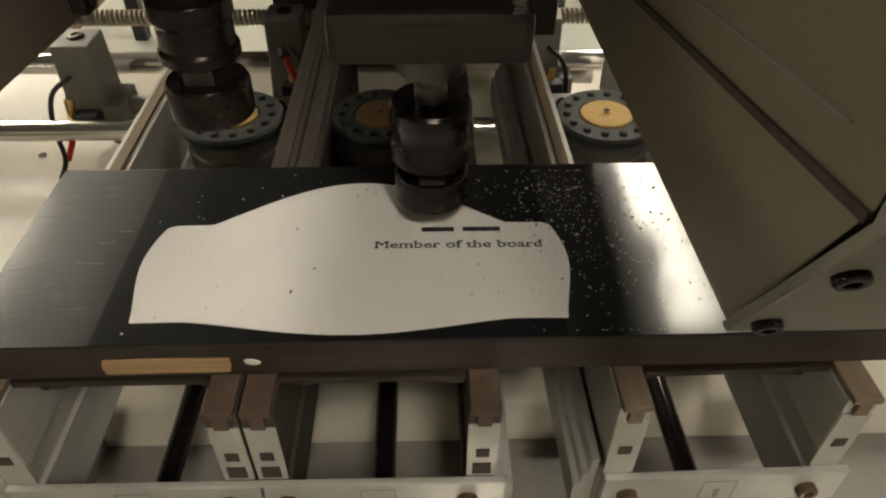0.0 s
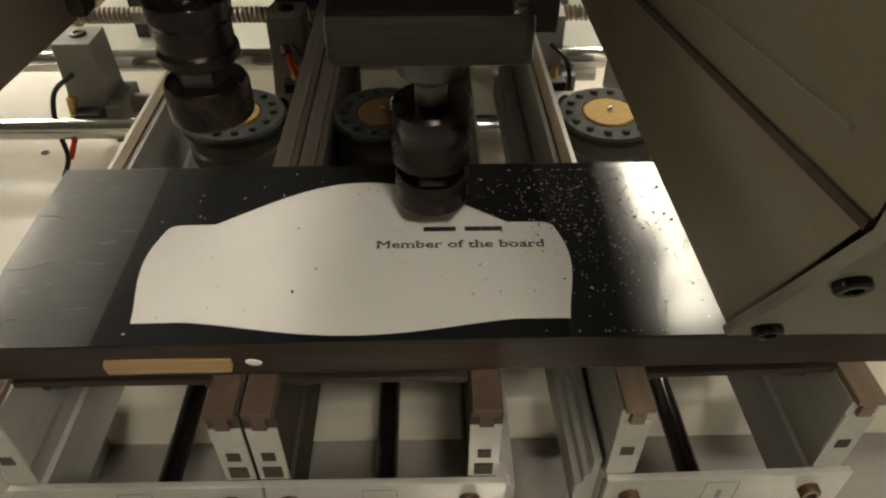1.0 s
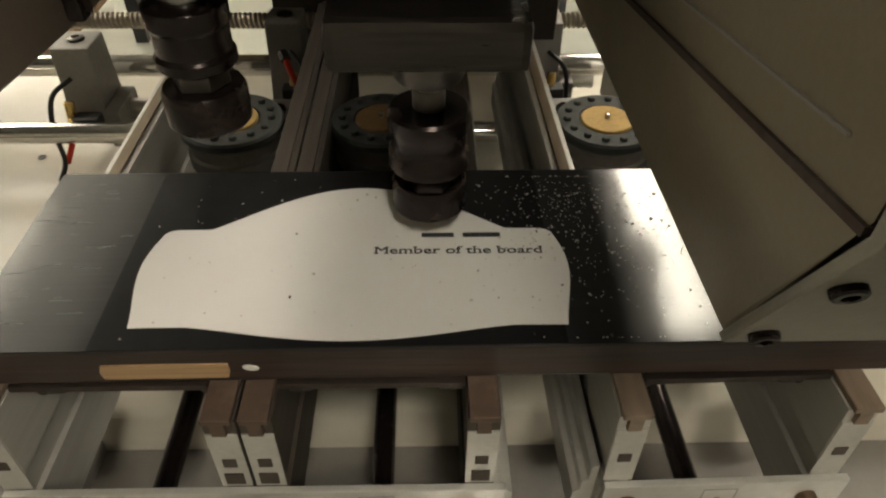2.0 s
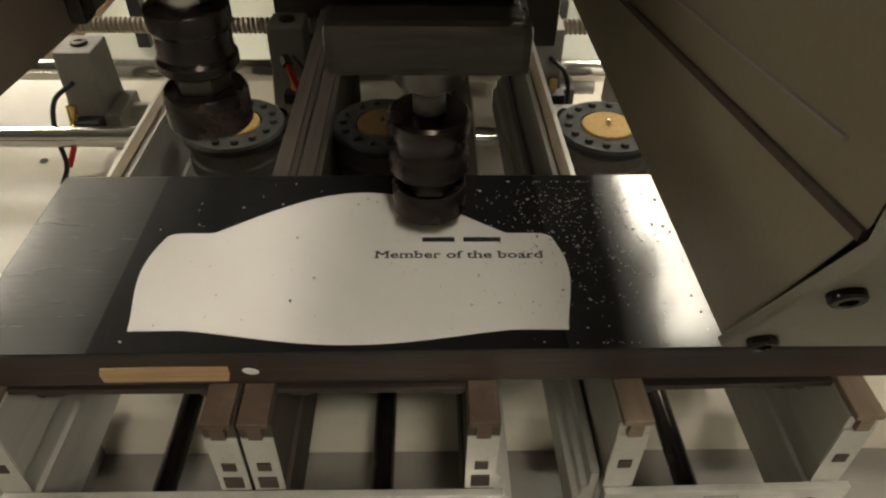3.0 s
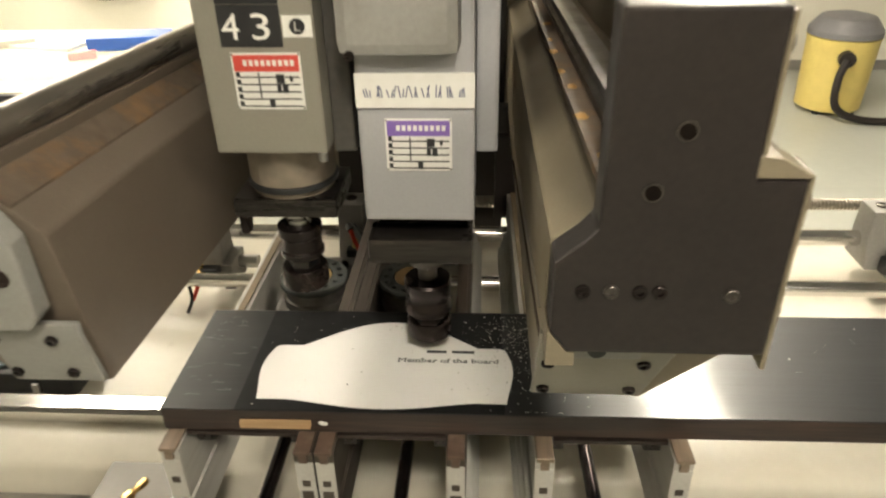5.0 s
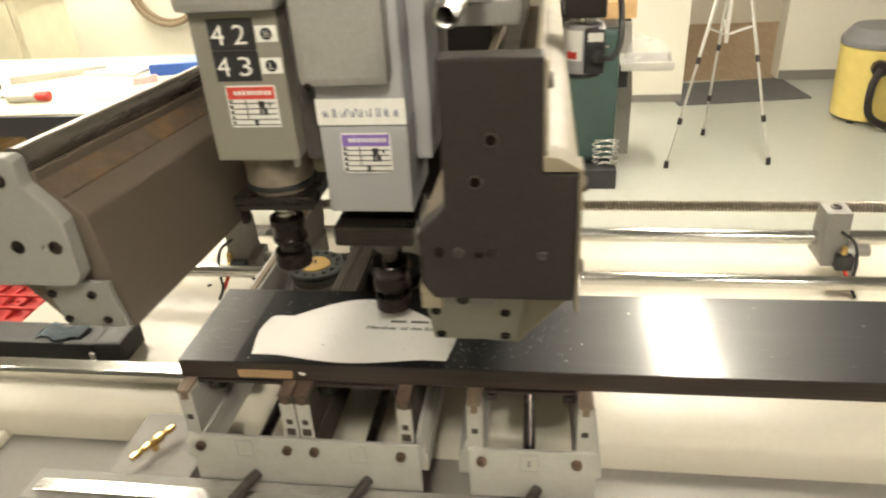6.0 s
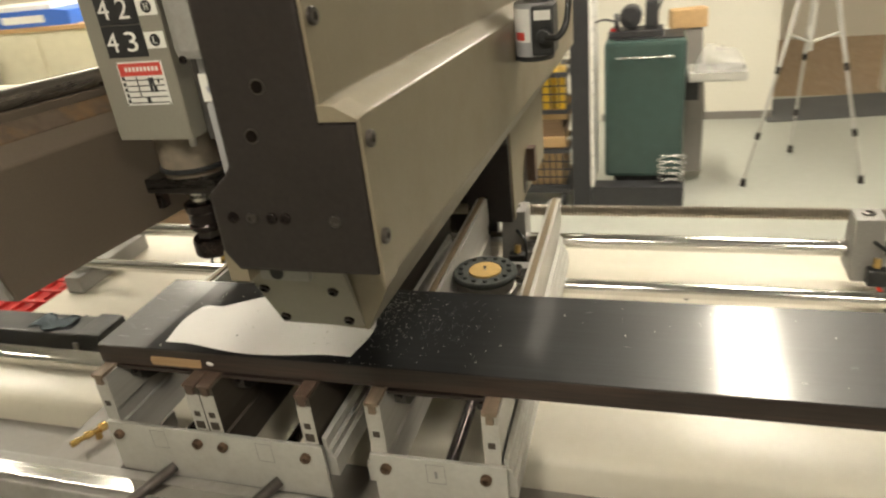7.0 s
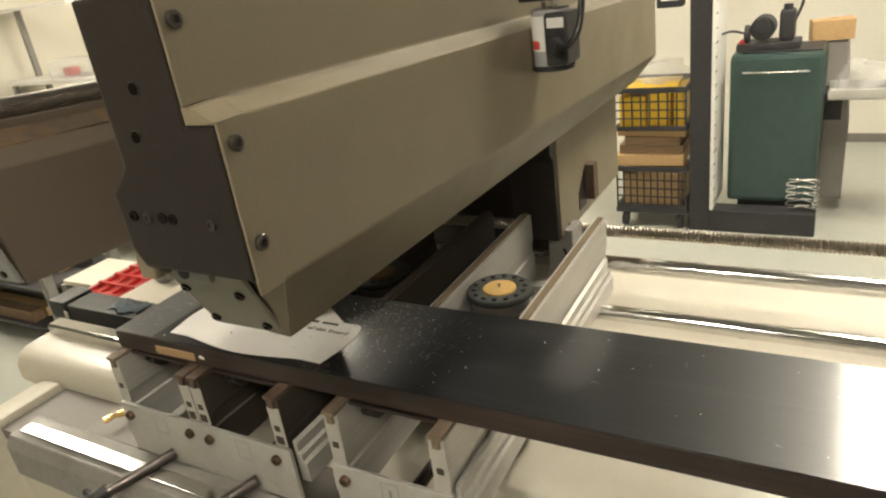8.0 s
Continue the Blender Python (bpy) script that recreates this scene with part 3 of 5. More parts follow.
# ---------------------------------------------------------------- work piece
def work_board():
    t = thing("work_board", "long black glossy board with worn brown edge on support bars", "board", (-0.11, 0.08, 0.868))
    t.rotation_euler = (0, 0, radians(0.45))
    part("panel", box(B(), 0, 2.25, -0.1005, 0.1005, 0.0, 0.0305), BOARD_EDGE, t, "brown black edge", bevel=0.0015)
    part("top_sheet", box(B(), 0.0005, 2.2495, -0.1, 0.1, 0.0305, 0.032), BLACK_BOARD, t, "glossy black surface", bevel=0.0006)
    # added layer with sharp ends where the board mirrors the dark gantry
    part("reflection_patch", box(B(), 0.088, 0.404, -0.0995, 0.0995, 0.0320, 0.0324), DULL_PATCH, t, "added dull black patch standing for the gantry's dark reflection", bevel=0.0001)
    part("raw_patch", prism(B(), [(0.0935, 0.0052), (0.176, 0.0055), (0.178, 0.0115), (0.1775, 0.019), (0.120, 0.0194), (0.094, 0.0188), (0.092, 0.0125)], "y", -0.1022, -0.1007), RAW_WOOD, t, "bare light wood patch")
    part("paint_spot", lathe(B(), [(0.004, 0), (0.0036, 0.0008), (0.0004, 0.001)], seg=12), WHITE_LABEL, t, "white paint spot").matrix_basis = pose(0.192, -0.1007, 0.014, 90, 12, 0) @ Matrix.Diagonal((1.45, 0.75, 1, 1))
    return t


def plaque_outline():
    """Waved foot, bulging sides, flat shoulders and a raised crown."""
    w, foot, side, top = 0.297, [], [], []
    for i in range(49):
        x = w * i / 48
        k = min(1, max(0, (x - 0.035) / 0.227))
        foot.append((x, 0.0008 * math.sin(math.pi * i / 48) - 0.0138 * math.sin(math.pi * k) ** 1.3))
    for i in range(1, 15):
        y = 0.0975 * i / 14
        side.append((0.009 * math.sin(math.pi * (y / 0.1) ** 1.3), y))
    for i in range(1, 7):
        a = math.pi / 2 * i / 6
        side.append((-0.012 * (1 - math.cos(a)), 0.0975 + 0.0045 * math.sin(a)))
    for i in range(1, 60):
        x = 0.285 - (0.285 - 0.012) * i / 60
        k = max(0, 1 - abs(x - 0.1485) / 0.1145)
        top.append((x, 0.102 + 0.0535 * (math.sin(math.pi / 2 * k) ** 1.05 if k > 0 else 0)))
    return foot + [(w + x, y) for x, y in side] + top + [(-x, y) for x, y in side][::-1]


def plaque():
    t = tagged(part("name_plaque", prism(B(), plaque_outline(), "z", 0.0, 0.0008), PLAQUE), "white curved-edge name plaque being engraved, lying on the black board", "plaque")
    t.location = (0, 0, 0.9003)
    lettering("engraved_line", "Member of the board", 0.126, 0.0078, INK, t, pose(0.162, 0.0725, 0.0008), 0.00025, 0.00018, 0.0009)
    # the name above it, as plain bars
    for x0, x1 in ((0.197, 0.222), (0.229, 0.258)):
        part("engraved_bar", box(B(), x0, x1, 0.0915, 0.0965, 0.0008, 0.00105), INK, t, "row of dark engraved letters")
    return t


def scuffs():
    """Thin pale rub marks on the board, along and across its length."""
    rng = random.Random(14)
    bm = B()
    for i in range(90):
        if i < 30:
            x, y, a, ln = rng.uniform(-0.105, -0.03), rng.uniform(0.0, 0.165), rng.gauss(4, 7), rng.uniform(0.004, 0.022)
        elif i < 74:
            x, y, a, ln = rng.gauss(0.42, 0.02), rng.uniform(0.04, 0.16), rng.gauss(70, 12), rng.uniform(0.003, 0.014)
        else:
            x, y, a, ln = rng.uniform(0.3, 1.6), rng.uniform(-0.01, 0.165), rng.uniform(0, 180), rng.uniform(0.003, 0.012)
        box(bm, -ln / 2, ln / 2, -0.00014, 0.00014, 0, 0.00012, pose(x, y, 0.90005, 0, 0, a))
    return tagged(part("scuff_marks", bm, SCUFF), "thin pale rub marks on the black board", "scuff marks", kind="stuff")


def chip_field(name, material, n, seed, label):
    rng = random.Random(seed)
    bm = B()
    for i in range(n):
        k = rng.random()
        if k < 0.5:
            x, y = rng.gauss(0.315, 0.035), rng.gauss(0.125, 0.032)
        elif k < 0.8:
            x, y = rng.gauss(0.33, 0.06), rng.gauss(0.07, 0.045)
        elif k < 0.93:
            x, y = rng.uniform(0.0, 0.5), rng.uniform(-0.012, 0.17)
        else:
            x, y = rng.uniform(-0.1, 1.3), rng.uniform(-0.012, 0.17)
        y = max(-0.012, min(0.172, y))
        on = 0.0 < x < 0.297 and y < 0.103
        s = rng.uniform(0.0003, 0.0007) if rng.random() < 0.9 else rng.uniform(0.0007, 0.0012)
        m = pose(x, y, 0.9013 if on or 0.06 < x < 0.24 and y < 0.157 else 0.9005, rng.uniform(-8, 8), rng.uniform(-8, 8), rng.uniform(0, 180))
        box(bm, -s, s, -s * rng.uniform(0.4, 0.9), s * 0.6, 0, s * 0.7, m)
    tagged(part(name, bm, material), label, "wood chips", kind="stuff")


# ---------------------------------------------------------------- gantry
def gantry():
    t = thing("router_gantry", "two grey steel beams of the router gantry above the board", "gantry", (0.2, 0.25, 1.04))
    o = Vector((0.2, 0.25, 1.04))

    def add(name, bm, material, parent=t, label="", bevel=0.0):
        if name in ("beam", "ledge", "linear_rail", "rail_bed", "sawdust_heap"):
            for v in bm.verts:
                fall = 0.06 if v.co.x < 0.1 else 0.025 if v.co.z < 1.1 else 0.045
                v.co.z -= fall * max(0.0, v.co.y + 0.19)
        bmesh.ops.translate(bm, vec=-o, verts=bm.verts)
        return part(name, bm, material, parent, label, bevel, 24)

    # beam that carries the tall black end plate
    prof = [(0.3125, 1.050), (0.406, 1.044), (0.464, 1.139), (0.464, 1.288), (0.446, 1.299), (0.432, 1.301), (0.432, 1.386), (0.424, 1.386), (0.424, 1.262),
            (0.345, 1.252), (0.332, 1.238), (0.314, 1.226), (0.3125, 1.139)]
    bm = prism(B(), prof, "y", -0.1855, 1.20)
    for v in bm.verts:
        if v.co.y < 0 and v.co.z < 1.1:
            v.co.y = -0.140
    rb = add("beam", bm, BEAM, label="olive grey beam", bevel=0.0025)
    bm = prism(B(), [(0.3108, -0.0017), (0.316, -0.0017), (0.316, 0.0017), (0.3108, 0.0017)], "y", -0.183, 0.36)
    for v in bm.verts:
        v.co.z += 1.136 - 0.15 * (v.co.y + 0.183)
    add("weld_seam", bm, RUST_LINE, rb, "rusty weld seam")
    bm = prism(B(), [(0.3113, -0.0006), (0.316, -0.0006), (0.316, 0.0006), (0.3113, 0.0006)], "y", -0.16, 0.2)
    for v in bm.verts:
        v.co.z += 1.151 - 0.14 * (v.co.y + 0.16)
    add("scratch_line", bm, TRAY, rb, "faint pale scratched line")
    add("lap_sheet", prism(B(), [(0.4640, 1.139), (0.4672, 1.139), (0.4672, 1.289), (0.4640, 1.287)], "y", -0.2165, -0.1858), BEAM, rb, "sheet edge lapped over the plate", 0.0008)
    add("lap_sheet", prism(B(), [(0.4672, 1.2895), (0.4640, 1.2872), (0.432, 1.2872), (0.432, 1.3015), (0.446, 1.3), (0.464, 1.2895)], "y", -0.2165, -0.1858), BEAM, rb, "sheet edge lapped over the plate", 0.0006)
    add("lap_sheet", box(B(), 0.4325, 0.4355, -0.2165, -0.1858, 1.302, 1.386), BEAM, rb, "sheet edge lapped over the plate", 0.0008)
    add("ledge", box(B(), 0.345, 0.4235, -0.183, 0.98, 1.262, 1.270), RUSTY, rb, "dusty rust-stained ledge")
    rng = random.Random(21)
    for i in range(7):
        y, x = -0.12 + i * 0.085 + rng.uniform(-0.02, 0.02), rng.uniform(0.3475, 0.358)
        w = rng.uniform(0.0035, 0.006)
        bm = lathe(B(), [(w, 0.0), (w * 0.8, 0.0009), (w * 0.45, 0.0018), (0.0004, 0.0022)], seg=18)
        for v in bm.verts:
            k = 1 + 0.5 * noise.noise(Vector((v.co.x * 400 + i * 7, v.co.y * 400, 0)))
            v.co = Vector((x + v.co.x * k, y + v.co.y * k * 1.9, 1.2701 + v.co.z))
        add("sawdust_heap", bm, SAWDUST, rb, "small heap of yellow sawdust")
    add("linear_rail", prism(B(), [(0.364, 1.2705), (0.394, 1.2705), (0.394, 1.278), (0.388, 1.283), (0.394, 1.290), (0.392, 1.296), (0.366, 1.296), (0.364, 1.290), (0.370, 1.283), (0.364, 1.278)], "y", -0.18, 0.97), WORN_STEEL, rb, "dark linear guide rail")
    # end plate: tall black sheet with a step and a cut corner
    plate = [(0.341, 1.389), (0.432, 1.389), (0.432, 1.286), (0.4636, 1.286), (0.4636, 1.152), (0.327, 1.152), (0.314, 1.170), (0.314, 1.226), (0.332, 1.241), (0.341, 1.252)]
    ep = add("end_plate", prism(B(), plate, "y", -0.218, -0.187), BEAM_DARK, label="tall black steel end plate", bevel=0.003)
    for x, z in ((0.386, 1.318), (0.371, 1.278)):
        add("hole_rim", rod(B(), (x, -0.2188, z), (x, -0.2182, z), 0.0064, seg=20), WORN_STEEL, ep, "worn bright rim")
        add("plate_hole", rod(B(), (x, -0.2195, z), (x, -0.2189, z), 0.0052, seg=16), HOLE, ep)
    for x, z, m in ((0.334, 1.205, DARK_STEEL), (0.353, 1.205, WORN_STEEL), (0.372, 1.205, DARK_STEEL), (0.385, 1.205, DARK_STEEL), (0.432, 1.203, WORN_STEEL)):
        q = bolt("plate_bolt", ep, Vector((x, -0.218, z)) - o, (0, -1, 0), 0.0052, 0.0026, m, "countersunk bolt")
    for y, x, z in ((-0.2035, 0.4672, 1.270), (-0.2035, 0.4672, 1.184), (-0.2035, 0.4355, 1.366)):
        bolt("side_bolt", ep, Vector((x, y, z)) - o, (1, 0, 0), 0.0072, 0.004, WORN_STEEL, "worn side bolt")
    add("corner_fill", prism(B(), [(0.3125, 1.139), (0.3125, 1.170), (0.3136, 1.170), (0.3266, 1.1518), (0.333, 1.1516), (0.333, 1.139)], "y", -0.2165, -0.1858), BEAM, rb, "olive sheet corner under the plate", 0.0006)
    add("top_block", box(B(), 0.3335, 0.385, -0.200, -0.194, 1.132, 1.1515), GREY_PLATE, ep, "grey spacer with a dark notch", 0.002)
    nb = B()
    prism(nb, [(-0.1935, 1.150), (-0.1925, 1.138), (-0.146, 1.050), (-0.1405, 1.050), (-0.1865, 1.138), (-0.1865, 1.150)], "x", 0.310, 0.404)
    for v in nb.verts:
        if v.co.z > 1.1 and v.co.x > 0.35:
            v.co.x += 0.012
    tp = add("toe_block", nb, MOTOR_OLIVE, ep, "grey wedge block", 0.0015)
    for x, y, z in ((0.3195, -0.1775, 1.111), (0.394, -0.1775, 1.111), (0.3195, -0.1525, 1.063), (0.392, -0.1525, 1.063)):
        bolt("toe_bolt", tp, Vector((x, y, z)) - o, (0, -0.91, -0.41), 0.0055, 0.004, DARK_STEEL)
    add("notch", rod(B(), (0.352, -0.2012, 1.141), (0.352, -0.199, 1.141), 0.007, seg=14), RUBBER, ep)

    # mirrored beam with the bare grey end plate
    prof = [(-0.072, 1.046), (-0.160, 1.046), (-0.222, 1.150), (-0.222, 1.262), (-0.126, 1.262), (-0.126, 1.246), (-0.098, 1.226), (-0.080, 1.206)]
    bm = prism(B(), prof, "y", -0.148, 0.98)
    for v in bm.verts:
        if v.co.y < 0 and v.co.z < 1.1:
            v.co.y = -0.134
    lb = add("beam", bm, BEAM_BROWN, label="brown grey dusty beam", bevel=0.003)
    add("ledge", prism(B(), [(-0.124, 1.247), (-0.101, 1.2285), (-0.101, 1.2305), (-0.124, 1.2495)], "y", -0.147, 0.98), RUSTY, lb, "dusty rust-stained ledge")
    add("linear_rail", rod(B(), (-0.142, -0.147, 1.273), (-0.142, 0.98, 1.273), 0.0165, seg=28), RAIL_STEEL, lb, "dark round guide rail")
    add("rail_bed", box(B(), -0.19, -0.128, -0.147, 0.98, 1.2625, 1.268), WORN_STEEL, lb)
    plate = [(-0.25, 1.284), (-0.134, 1.284), (-0.128, 1.279), (-0.128, 1.250), (-0.104, 1.224), (-0.094, 1.206), (-0.094, 1.137), (-0.106, 1.1235), (-0.22, 1.1235), (-0.25, 1.16)]
    lp = add("end_plate", prism(B(), plate, "y", -0.170, -0.149), GREY_PLATE, label="pale grey steel end plate with socket bolts", bevel=0.003)
    for x, z in ((-0.152, 1.258), (-0.160, 1.176), (-0.113, 1.176), (-0.21, 1.25)):
        bolt("plate_bolt", lp, Vector((x, -0.170, z)) - o, (0, -1, 0), 0.0085, 0.001, DARK_STEEL)
    add("dowel", rod(B(), (-0.126, -0.1712, 1.176), (-0.126, -0.1702, 1.176), 0.004, seg=12), STEEL, lp)
    nb = B()
    prism(nb, [(-0.156, 1.1215), (-0.156, 1.108), (-0.142, 1.048), (-0.1355, 1.048), (-0.149, 1.108), (-0.149, 1.1215)], "x", -0.158, -0.074)
    tp = add("toe_block", nb, GREY_PLATE, lp, "grey wedge block", 0.0015)
    for x, z in ((-0.152, 1.105), (-0.1, 1.105), (-0.15, 1.062), (-0.098, 1.062)):
        bolt("toe_bolt", tp, Vector((x, -0.1555 if z > 1.1 else -0.1455, z)) - o, (0, -0.96, -0.25), 0.0055, 0.004, DARK_STEEL)

    # upright at the rear that joins both beams and runs on the screw
    up = add("rear_upright", box(B(), 0.312, 0.392, 0.672, 1.09, 0.80, 1.0425), BEAM, label="olive grey rear upright", bevel=0.004)
    add("upright_cover", prism(B(), [(0.645, 1.042), (0.671, 1.042), (0.671, 0.80), (0.66, 0.80), (0.66, 0.975), (0.645, 0.99)], "x", 0.29, 0.388), BEAM_DARK, up, "black cover", 0.002)
    add("upright_lip", prism(B(), [(0.3925, 1.013), (0.397, 1.016), (0.402, 1.0425), (0.3925, 1.0425)], "y", 0.66, 1.095), BEAM, up, "folded lip under the beam", 0.001)
    add("recess", prism(B(), [(0.785, 0.86), (0.83, 0.905), (0.83, 0.82), (0.785, 0.82)], "x", 0.3922, 0.3935), BEAM_DARK, up, "dark recess")
    add("rear_cover", box(B(), -0.06, 0.311, 0.835, 0.865, 0.66, 1.30), BEAM_DARK, label="black sheet cover between the uprights", bevel=0.002)
    add("wiper", box(B(), 0.3925, 0.412, 0.832, 0.862, 0.83, 0.91), BROWN_PAD, up, "brown wiper block", 0.001)
    add("rear_upright", box(B(), -0.222, -0.08, 0.70, 1.10, 0.87, 1.05), BEAM, label="olive grey rear upright", bevel=0.004)
    add("rear_bridge", box(B(), -0.26, 0.372, 0.87, 0.97, 0.80, 1.42), BEAM, label="olive grey cross bridge", bevel=0.006)
    # screw that drives the spindle carriage
    bm, seg, pitch = B(), 12, 0.008
    prev = None
    for i in range(int(1.07 / pitch) * 4):
        rr = (0.0105, 0.0135, 0.0135, 0.0105)[i % 4]
        y = -0.10 + i * pitch / 4
        ring = [bm.verts.new((0.335 + rr * math.cos(2 * math.pi * j / seg), y + pitch * j / seg, 1.40 + rr * math.sin(2 * math.pi * j / seg))) for j in range(seg)]
        if prev:
            for j in range(seg):
                k = (j + 1) % seg
                bm.faces.new((prev[j], prev[k], ring[k], ring[j]))
        prev = ring
    add("carriage_screw", bm, STEEL, label="threaded steel screw")
    # encoder that hangs on the outer side
    en = add("encoder", rod(B(), (0.494, 0.43, 1.205), (0.494, 0.43, 1.286), 0.030, seg=28), MOTOR_GREY, label="small motor with a pale sticker", bevel=0.002)
    add("encoder_cap", box(B(), 0.462, 0.53, 0.385, 0.47, 1.30, 1.335), BEAM_DARK, en, bevel=0.004)
    add("encoder_neck", rod(B(), (0.492, 0.43, 1.285), (0.492, 0.43, 1.30), 0.012, seg=16), STEEL, en)
    bm = B()
    for i in range(9):
        a0, a1 = math.radians(178 + i * 10), math.radians(188 + i * 10)
        r = 0.0304
        v = [bm.verts.new((0.494 + r * math.cos(a), 0.43 + r * math.sin(a), z)) for a, z in ((a0, 1.228), (a1, 1.228), (a1, 1.278), (a0, 1.278))]
        bm.faces.new(v)
    add("encoder_sticker", bm, WHITE_LABEL, en, "white sticker")
    bm = B()
    for i in range(4):
        a0, a1 = math.radians(215 + i * 9), math.radians(224 + i * 9)
        v = [bm.verts.new((0.494 + 0.0307 * math.cos(a), 0.43 + 0.0307 * math.sin(a), z)) for a, z in ((a0, 1.231), (a1, 1.231), (a1, 1.243), (a0, 1.243))]
        bm.faces.new(v)
    add("encoder_mark", bm, LABEL_RED, en, "small red print")
    add("encoder_block", box(B(), 0.496, 0.530, 0.392, 0.448, 1.208, 1.282), RUBBER, en, "black plug housing", 0.004)
    add("encoder_foot", rod(B(), (0.494, 0.43, 1.198), (0.494, 0.43, 1.2045), 0.031, seg=28), RUBBER, en, "black end cap", 0.001)
    add("block_sticker", box(B(), 0.501, 0.526, 0.3905, 0.3915, 1.262, 1.276), WHITE_LABEL, en, "pale sticker")
    add("encoder_plug", rod(B(), (0.516, 0.3915, 1.240), (0.516, 0.375, 1.240), 0.010, seg=16), RUBBER, en, bevel=0.003)
    add("encoder_cable", tube(B(), [(0.520, 0.378, 1.238), (0.540, 0.372, 1.240), (0.552, 0.38, 1.262), (0.553, 0.40, 1.31), (0.545, 0.42, 1.36), (0.52, 0.43, 1.42)], 0.005), CABLE, en, "black cable")
    return t


def motor_label(parent, x0, z0, w, h, band, yf):
    """A rating plate: coloured band over ruled rows of unreadable bars."""
    lab = part("rating_plate", box(B(), x0, x0 + w, yf - 0.0012, yf - 0.0002, z0, z0 + h), WHITE_LABEL, parent, "metal rating plate with a coloured band", bevel=0.0003)
    part("band", box(B(), x0 + 0.002, x0 + w - 0.002, yf - 0.0018, yf - 0.0013, z0 + h * 0.68, z0 + h - 0.002), band, lab)
    for i in range(9):
        a = x0 + w * (0.16 + 0.085 * i) + w * 0.01
        part("bar", box(B(), a, a + w * 0.055, yf - 0.0022, yf - 0.0019, z0 + h * 0.78, z0 + h * 0.88), WHITE_LABEL, lab)
    for i in range(5):
        z = z0 + h * (0.06 + i * 0.13)
        part("bar", box(B(), x0 + w * 0.04, x0 + w * 0.10, yf - 0.0018, yf - 0.0013, z, z + h * 0.09), LABEL_BLACK, lab)
        part("rule", box(B(), x0 + w * 0.10, x0 + w * 0.96, yf - 0.0018, yf - 0.0013, z - h * 0.012, z + h * 0.012), LABEL_BLACK, lab)
    part("rule", box(B(), x0 + w * 0.36, x0 + w * 0.38, yf - 0.0019, yf - 0.0014, z0 + h * 0.18, z0 + h * 0.66), LABEL_BLACK, lab)
    for a, b, c, d in ((0.62, 0.74, 0.47, 0.63), (0.62, 0.68, 0.3, 0.44), (0.70, 0.78, 0.3, 0.44), (0.48, 0.56, 0.04, 0.18), (0.82, 0.86, 0.5, 0.6)):
        part("bar", box(B(), x0 + w * a, x0 + w * b, yf - 0.0019, yf - 0.0014, z0 + h * c, z0 + h * d), LABEL_BLACK, lab)
    for dx in (0.02, 0.98):
        for dz in (0.03, 0.97):
            part("rivet", lathe(B(), [(0.0014, 0), (0.001, 0.0008), (0.0002, 0.001)], seg=8), STEEL, lab).matrix_basis = pose(x0 + w * dx, yf - 0.0013, z0 + h * dz, 90, 0, 0)


def spindle_chuck(t, big_r, length):
    """Collet holder on the spindle's axis, from z = 0 at its lower end up to length."""
    r = big_r
    part("collet_nut", lathe(B(), [(r * 0.35, 0.002), (r * 0.9, 0.0), (r, 0.003), (r, 0.024), (r * 0.93, 0.028), (r * 0.72, 0.0285)], seg=40), DARK_STEEL, t, "dark steel collet nut", bevel=0.0005)
    part("hex_collar", rod(B(), (0, 0, 0.0287), (0, 0, 0.040), r * 0.68, seg=6), WORN_STEEL, t, "worn hexagon collar", bevel=0.001)
    part("holder_body", lathe(B(), [(r * 0.78, 0.0405), (r * 0.93, 0.044), (r * 0.93, 0.050), (r * 0.86, 0.053), (r * 0.86, 0.068), (r * 0.93, 0.071), (r * 0.93, length * 0.78), (r * 0.8, length * 0.8), (r * 0.6, length * 0.81)], seg=40), DARK_STEEL, t, "dark steel tool holder", bevel=0.0005)
    part("spindle_nose", lathe(B(), [(r * 0.55, length * 0.812), (r * 0.55, length * 0.86), (r * 0.5, length * 0.87), (r * 0.56, length * 0.88), (r * 0.5, length * 0.9), (r * 0.56, length * 0.92), (r * 0.7, length * 0.93), (r * 0.7, length)], seg=36), STEEL, t, "bright spindle nose")


